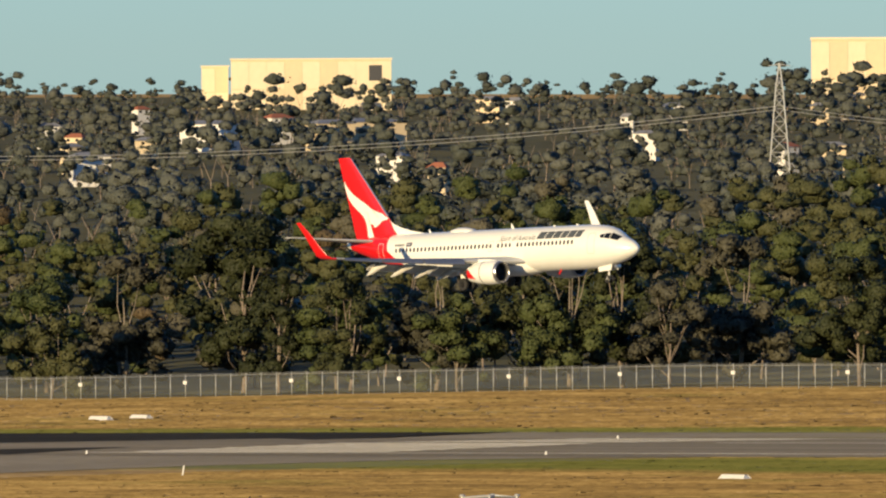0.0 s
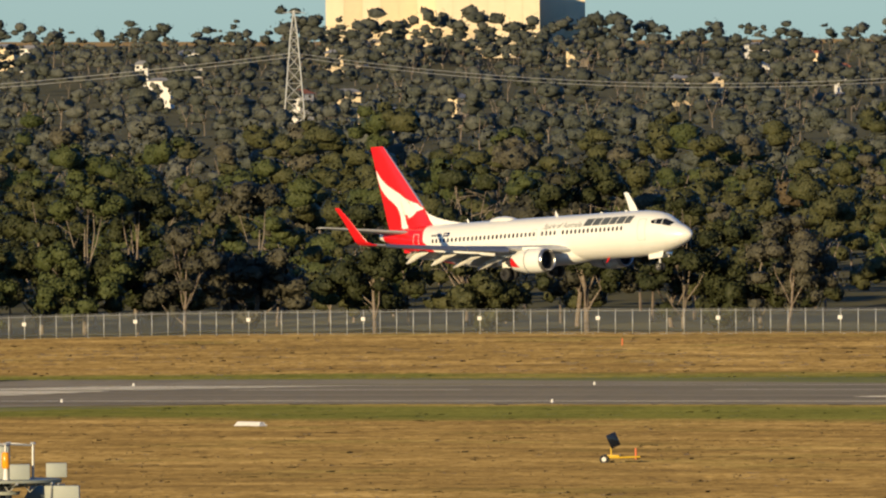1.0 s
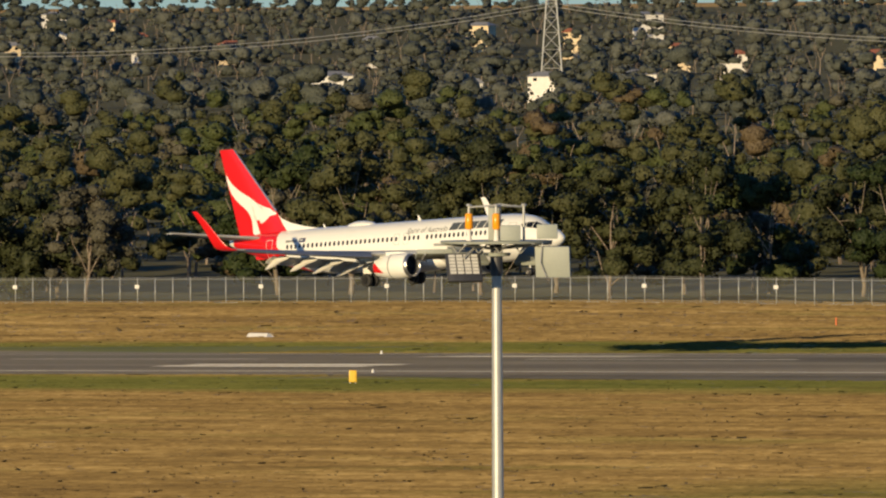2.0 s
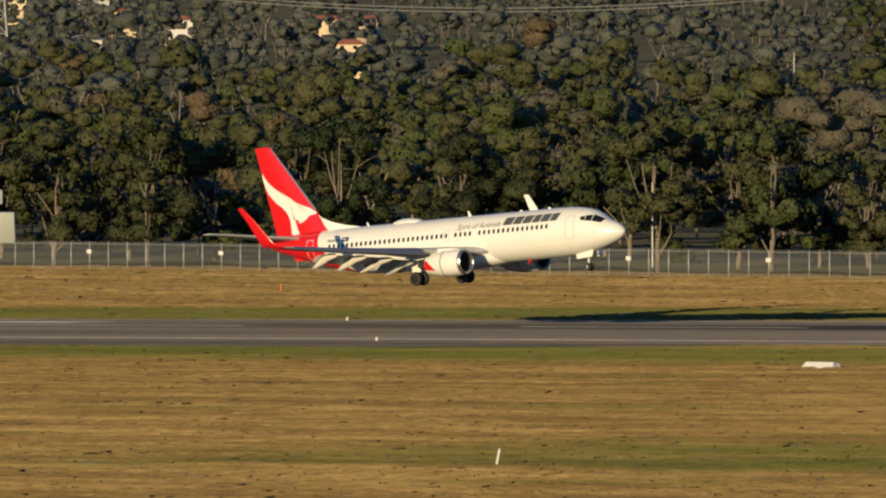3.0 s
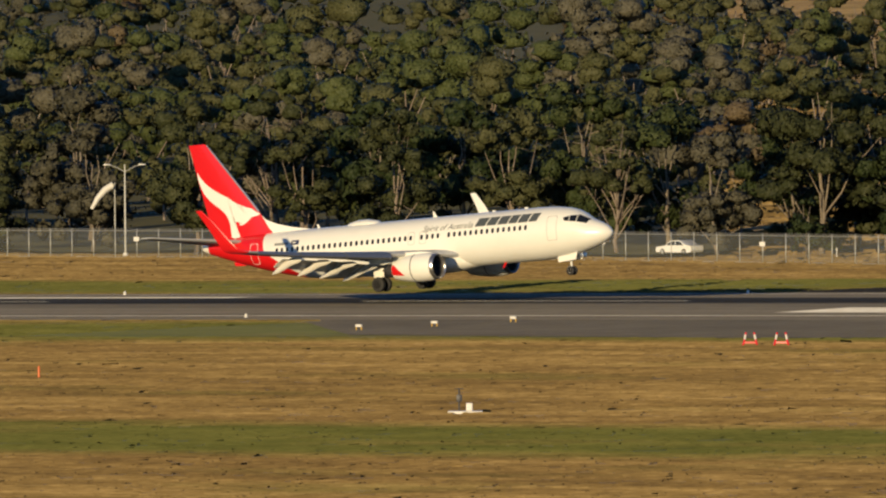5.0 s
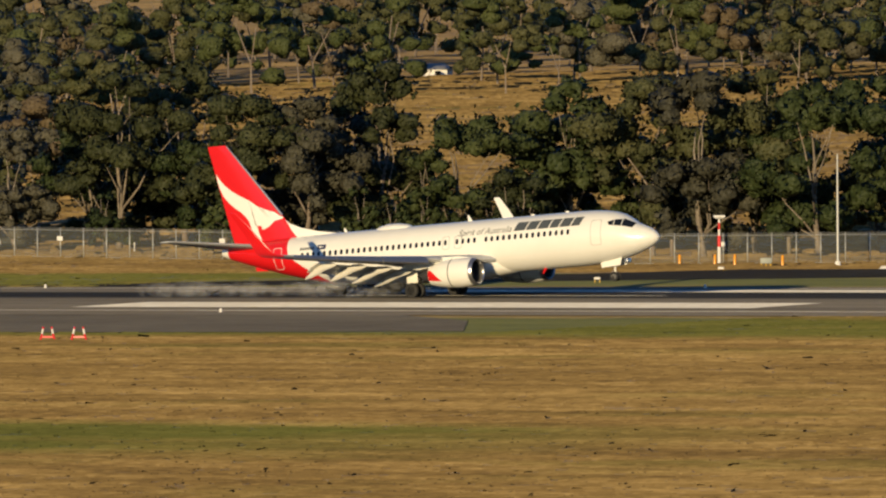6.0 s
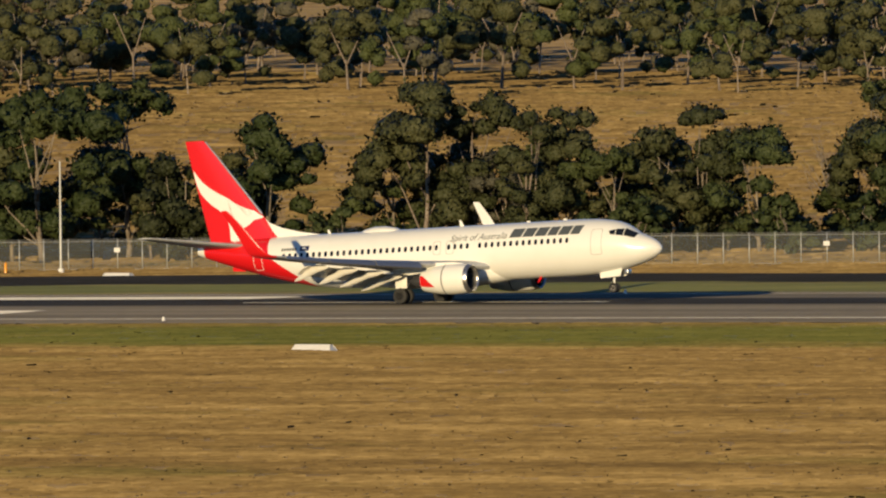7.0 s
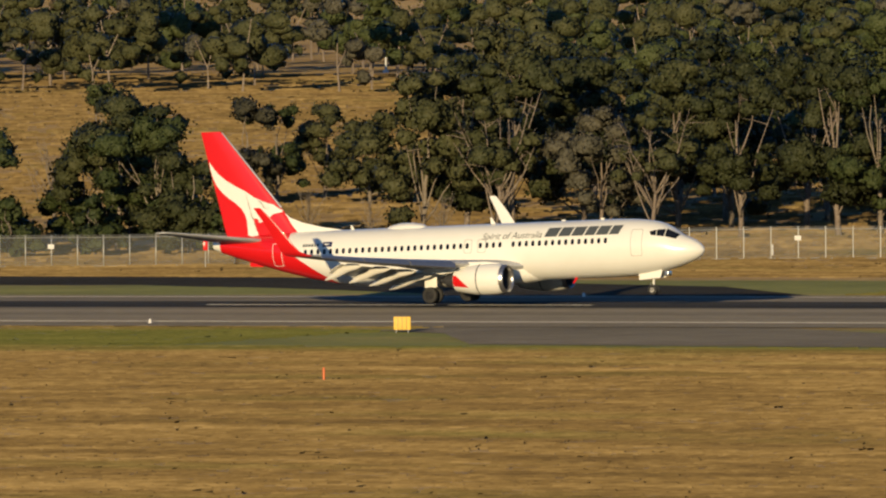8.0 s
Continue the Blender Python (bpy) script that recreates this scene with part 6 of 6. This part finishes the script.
make_kind(201, 13, 4.5, 0.45, LEAF_OLIVE, BARK_PALE, 24, 0.3, 6, 1.1)     # 10: thin, nearly bare
make_kind(202, 9, 3.0, 0.4, LEAF_BROWN, BARK, 0, 0.3, 12, 0.8)            # 11: bare
make_kind(203, 4.0, 2.8, 0.1, LEAF_GREEN, BARK, 260, 0.22)                # 12: shrub
make_kind(204, 6, 2.0, 0.12, LEAF_GREEN, BARK, 300, 0.22)                 # 13: young rounded tree

TREE_TEXT = ("dark olive gum tree with a ragged crown", "tall gum tree with pale bark and olive leaves", "dense dark green tree with a low crown", "tall slender gum with pale upper limbs",
             "low spreading dark green tree", "grey-leaved gum tree with pale limbs", "upright dark green gum tree", "low bushy olive tree", "wide gum tree with pale bark", "grey-green tree with dark trunk",
             "thin gum tree with nearly bare pale branches", "small leafless tree with brown twigs", "low rounded green shrub", "young rounded dark green tree")
N_TREES = [0]


def plant(kind, turn, dist, height=None, spin=None):
    """A tree at a bearing and distance from the viewpoint, standing on the ground."""
    wood, crown, h = KINDS[kind]
    a = radians(turn)
    x, y = EYE[0] - math.sin(a) * dist, EYE[1] + math.cos(a) * dist
    k = (height or h) / h
    top = empty("tree" if kind != 12 else "shrub", label=TREE_TEXT[kind], category="tree" if kind != 12 else "shrub", group="trees by the airfield")
    top.matrix_world = Matrix.Translation((x, y, float(ground_z(x, y)))) @ Matrix.Rotation(spin if spin is not None else rng.uniform(0, 6.28), 4, "Z") @ Matrix.Scale(k, 4)
    for nm, me in (("trunk", wood), ("crown", crown)):
        if me:
            o = new(nm, me)
            o.parent = top
    N_TREES[0] += 1


def fence_dist(turn):
    """How far the fence lies along a bearing."""
    a = radians(turn)
    dx, dy = -math.sin(a), math.cos(a)
    for (x0, y0), (x1, y1) in zip(FENCE, FENCE[1:]):
        ex, ey = x1 - x0, y1 - y0
        den = dx * ey - dy * ex
        if abs(den) < 1e-9:
            continue
        t = ((x0 - EYE[0]) * ey - (y0 - EYE[1]) * ex) / den
        u = ((x0 - EYE[0]) * dy - (y0 - EYE[1]) * dx) / den
        if t > 0 and 0 <= u <= 1:
            return t
    return 1500.0


# the belt behind the fence
_t = 49.6
while _t > 34.1:
    fd = fence_dist(_t)
    for row, (dd, sp) in enumerate(((16, 0), (36, 0.12))):
        if rng.uniform() < (0.8, 0.95, 1.0)[row]:
            k = int(rng.choice(10, p=(0.14, 0.12, 0.12, 0.1, 0.1, 0.09, 0.1, 0.08, 0.1, 0.05)))
            if rng.uniform() < 0.07:
                k = 10
            plant(k, _t + sp + rng.uniform(-0.07, 0.07), fd + dd + rng.uniform(-5, 9), KINDS[k][2] * rng.uniform(0.78, 1.12) * (0.92, 1.14)[row] * (1.14 if _t > 42.5 else 1.02))
    _t -= 0.38
# single trees round the paddock: kind, bearing, beyond the fence, height
for _k, _t, _b, _h in (
        (0, 34.0, 30, 15), (3, 33.75, 45, 16), (8, 33.55, 25, 13), (5, 33.3, 30, 13), (1, 33.02, 40, 15.5), (2, 32.72, 26, 12), (7, 32.5, 20, 8), (4, 32.3, 35, 14),
        (8, 32.0, 34, 14.5), (9, 31.82, 28, 15), (0, 31.62, 38, 15.5), (2, 31.38, 30, 15), (6, 31.05, 45, 15), (7, 30.86, 34, 9.5), (4, 30.54, 40, 11.5), (12, 30.25, 30, 4.5), (12, 30.35, 34, 4.0),
        (13, 33.1, 16, 6.2), (13, 32.98, 16, 5.6), (13, 32.86, 17, 6), (13, 32.72, 16, 5), (12, 33.6, 14, 5), (13, 34.05, 14, 5.5), (13, 32.45, 18, 5),
        (8, 29.95, 46, 14), (3, 29.75, 50, 13.5), (1, 29.55, 42, 11.5), (0, 29.4, 48, 12), (2, 29.25, 44, 9), (7, 29.05, 50, 11), (0, 28.9, 52, 12), (2, 28.7, 48, 10.5), (12, 29.15, 36, 5), (12, 28.6, 38, 5),
        (11, 28.44, 150, 9), (8, 28.2, 60, 12.5), (2, 28.05, 55, 11.5), (7, 27.93, 52, 9), (12, 27.8, 50, 4), (12, 28.28, 46, 5),
        (6, 28.25, 260, 10), (7, 28.1, 270, 9), (9, 27.72, 210, 9.5), (6, 27.6, 220, 9), (8, 27.42, 230, 8.5), (7, 27.25, 215, 9), (11, 27.48, 85, 5.5), (11, 27.25, 82, 4.6), (12, 27.55, 84, 1.6),
        (0, 27.05, 95, 14), (1, 26.9, 105, 15), (11, 26.98, 78, 5), (10, 26.78, 92, 13)):
    plant(_k, _t, fence_dist(_t) + _b, _h * (1.08 if _k < 10 else 1.0))
    if _k < 10 and _b < 65:
        plant((_k + 4) % 10, _t + 0.11, fence_dist(_t) + _b + 9, _h * 0.8)
_t = 26.7
while _t > 24.6:
    for dd in (95, 125, 160, 200):
        k = int(rng.choice((0, 1, 3, 6, 8, 10, 5)))
        plant(k, _t + rng.uniform(-0.08, 0.08), fence_dist(_t) + dd + rng.uniform(-8, 8), KINDS[k][2] * rng.uniform(0.9, 1.15))
    _t -= 0.28

# woods too many to count: leaf masses over pale trunks, thinner with distance
PROTO = []
for _q, _s, _heads, _each in ((42, 0.27, 3, 4), (10, 0.5, 2, 2)):
    ps = []
    for i in range(10):
        g = np.random.default_rng(300 + i)
        h, sp = g.uniform(11.5, 16), g.uniform(5.2, 7.2)
        big = [(x, y, z, r * (1.15 if _each == 4 else 1.6), q * (1.12 if _each == 4 else 1.45)) for x, y, z, r, q in tree_lobes(g, h, sp, 0.1, _heads, _each)]
        q, nq = crown_quads(big, _q, _s, g, -0.35, 2)
        # trunk and two limbs, four-sided
        wood_q = []
        for x0, y0, z0, x1, y1, z1, r in ((0, 0, -0.5, 0.3, 0.2, h * 0.3, 0.2), (0.3, 0.2, h * 0.26, sp * 0.35, -0.6, h * 0.6, 0.12), (0.3, 0.2, h * 0.24, -sp * 0.3, -0.8, h * 0.56, 0.11)):
            for m in range(4):
                (a0, b0), (a1, b1) = ((math.cos(t), math.sin(t)) for t in (m * 1.5708, m * 1.5708 + 1.5708))
                wood_q.append([(x0 + a0 * r, y0 + b0 * r, z0), (x0 + a1 * r, y0 + b1 * r, z0), (x1 + a1 * r * 0.5, y1 + b1 * r * 0.5, z1), (x1 + a0 * r * 0.5, y1 + b0 * r * 0.5, z1)])
        wood_q = np.array(wood_q)
        wn = np.tile(np.array([[math.cos(m * 1.5708 + 0.785), math.sin(m * 1.5708 + 0.785), 0] for m in range(4)])[:, None], (3, 4, 1))
        ps.append((np.concatenate([q, wood_q]), np.concatenate([nq, wn]), len(wood_q)))
    PROTO.append(ps)


def wood(name, spots, level, label):
    qs, ix, ns = [], [], []
    for turn, dist, k, mat in spots:
        a = radians(turn)
        x, y = EYE[0] - math.sin(a) * dist, EYE[1] + math.cos(a) * dist
        p, pn, nw = PROTO[level][int(rng.integers(10))]
        r = rng.uniform(0, 6.28)
        c, s = math.cos(r), math.sin(r)
        q, m = np.empty_like(p), np.empty_like(pn)
        q[..., 0], q[..., 1], q[..., 2] = (p[..., 0] * c - p[..., 1] * s) * k + x, (p[..., 0] * s + p[..., 1] * c) * k + y, p[..., 2] * k + float(ground_z(x, y))
        m[..., 0], m[..., 1], m[..., 2] = pn[..., 0] * c - pn[..., 1] * s, pn[..., 0] * s + pn[..., 1] * c, pn[..., 2]
        qs.append(q)
        ns.append(m)
        ix.append(np.concatenate([np.full(len(q) - nw, mat), np.full(nw, len(LEAVES))]))
    me = quads_mesh(name, np.concatenate(qs), [*LEAVES, BARK_PALE], np.concatenate(ix), np.concatenate(ns))
    return tagged(new(name, me), label, "woods", kind="stuff")


def spots(t0, t1, d0, d1, across, deep, size, keep):
    """Places of trees in loose rows: bearing, distance, size and leaf."""
    out = []
    d = d0
    while d < d1:
        step = math.degrees(across / d)
        t = t0 + rng.uniform(0, step)
        while t < t1:
            tt, dd = t + rng.normal() * step * 0.3, d + rng.normal() * deep * 0.35
            if keep(tt, dd):
                clump = 0.88 + 0.3 * noise.noise((tt * 1.7, dd / 90, 0.3))
                # leaf 4 and 5, with haze in their colour, beyond 2350 m
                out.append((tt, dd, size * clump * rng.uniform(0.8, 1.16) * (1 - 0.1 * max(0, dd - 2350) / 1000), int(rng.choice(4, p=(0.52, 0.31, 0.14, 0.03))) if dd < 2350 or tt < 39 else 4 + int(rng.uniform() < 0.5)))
            t += step
        d += deep
    return out


def in_wood(t, d):
    fd = fence_dist(t)
    if t > 34.0:
        return d > fd + 50
    return d > 1960 + 25 * math.sin(t * 5) or (t < 26.9 and d > fd + 220)


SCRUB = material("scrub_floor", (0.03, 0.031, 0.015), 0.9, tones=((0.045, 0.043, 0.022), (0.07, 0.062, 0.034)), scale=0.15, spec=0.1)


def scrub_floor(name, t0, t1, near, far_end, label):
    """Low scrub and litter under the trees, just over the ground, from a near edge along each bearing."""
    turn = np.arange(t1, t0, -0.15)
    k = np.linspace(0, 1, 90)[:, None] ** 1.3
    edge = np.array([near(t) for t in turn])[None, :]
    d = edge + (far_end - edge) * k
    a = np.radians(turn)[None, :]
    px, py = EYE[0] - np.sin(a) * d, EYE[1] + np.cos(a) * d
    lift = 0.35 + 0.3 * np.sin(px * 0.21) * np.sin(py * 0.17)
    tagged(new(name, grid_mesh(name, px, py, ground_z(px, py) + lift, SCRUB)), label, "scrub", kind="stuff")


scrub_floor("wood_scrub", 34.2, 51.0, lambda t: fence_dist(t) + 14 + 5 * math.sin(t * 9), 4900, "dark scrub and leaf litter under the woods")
wood("woodland", spots(24.3, 50.2, 1320, 2350, 12.0, 48.0, 1.15, in_wood), 0, "dark olive gum woodland beyond the fence")
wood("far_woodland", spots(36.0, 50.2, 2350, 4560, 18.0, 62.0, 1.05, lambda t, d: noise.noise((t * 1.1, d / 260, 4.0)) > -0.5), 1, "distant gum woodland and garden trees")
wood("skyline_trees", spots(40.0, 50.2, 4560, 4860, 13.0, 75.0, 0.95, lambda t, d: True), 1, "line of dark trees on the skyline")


_garden = []
for _turn, _d, _w in HOUSES:
    for _k in range(7):
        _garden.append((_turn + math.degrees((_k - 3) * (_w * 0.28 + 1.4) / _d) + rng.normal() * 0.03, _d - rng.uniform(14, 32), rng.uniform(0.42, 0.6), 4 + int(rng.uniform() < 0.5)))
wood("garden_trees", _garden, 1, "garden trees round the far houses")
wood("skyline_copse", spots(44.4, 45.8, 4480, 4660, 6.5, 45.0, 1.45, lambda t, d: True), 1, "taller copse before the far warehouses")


def motions():
    walk(AIRLINER, (
        (0.0, pose(-1009.03, 0.0, 10.50, 2.63, -2.32, 0.0)),
        (0.5, pose(-975.54, 0.0, 8.77, 2.39, -2.62, 0.0)),
        (1.0, pose(-941.95, 0.0, 7.20, 1.35, -3.11, 0.0)),
        (1.5, pose(-908.58, 0.0, 5.85, 1.22, -3.33, 0.0)),
        (1.7, pose(-895.14, 0.0, 5.35, 1.08, -3.33, 0.0)),
        (2.8, pose(-821.66, 0.0, 2.98, 1.01, -4.65, 0.0)),
        (3.0, pose(-808.24, 0.0, 2.65, 0.90, -4.70, 0.0)),
        (3.5, pose(-774.90, 0.0, 2.10, 0.69, -5.04, 0.0)),
        (4.0, pose(-741.95, 0.0, 1.80, 0.60, -4.55, 0.0)),
        (4.5, pose(-708.64, 0.0, 1.53, 1.16, -4.94, 0.0)),
        (4.7, pose(-695.66, 0.0, 1.50, 0.98, -4.68, 0.0)),
        (5.8, pose(-623.10, 0.0, 1.22, 0.86, -4.63, 0.0)),
        (6.0, pose(-609.78, 0.0, 1.14, 0.60, -4.67, 0.0)),
        (6.5, pose(-577.20, 0.0, 1.45, -0.09, -4.04, 0.0)),
        (7.0, pose(-545.03, 0.0, 1.67, -0.35, -2.99, 0.0)),
        (7.5, pose(-512.62, 0.0, 1.92, -0.8, -2.88, 0.0)),
        (8.0, pose(-480.81, 0.0, 2.34, 0.1, -2.35, 0.0)),
    ))
    walk(PATROL_UTE, [(t, pose(-649.7 + 12 * (t - 7.5), 206.0, float(ground_z(-649.7 + 12 * (t - 7.5), 206.0)), 0, 0, 4)) for t in (0, 2, 4, 6, 8)])
    walk(OFF_ROADER, [(t, pose(-607 + 16 * (t - 7.2), 200.0, float(ground_z(-607 + 16 * (t - 7.2), 200.0)), 0, 0, 0)) for t in (0, 2, 4, 6, 8)])
    walk(HATCHBACK, [(t, pose(-583.4 + 7 * (t - 7.5), 200.0, float(ground_z(-583.4 + 7 * (t - 7.5), 200.0)), 0, 0, 0)) for t in (0, 2, 4, 6, 8)])
    for puff, x, y, rise, drift in SMOKE_PUFFS:
        z = pave_z(x, y)
        walk(puff, [(0, pose(x, y, z - 3)), (5.75, pose(x, y, z - 3)), (6.0, pose(x + 1, y, z + rise * 0.6)), (6.6, pose(x + drift * 0.6, y + 1.0, z + rise * 1.6)), (8.0, pose(x + drift, y + 3, z + rise * 2.6))])


motions()
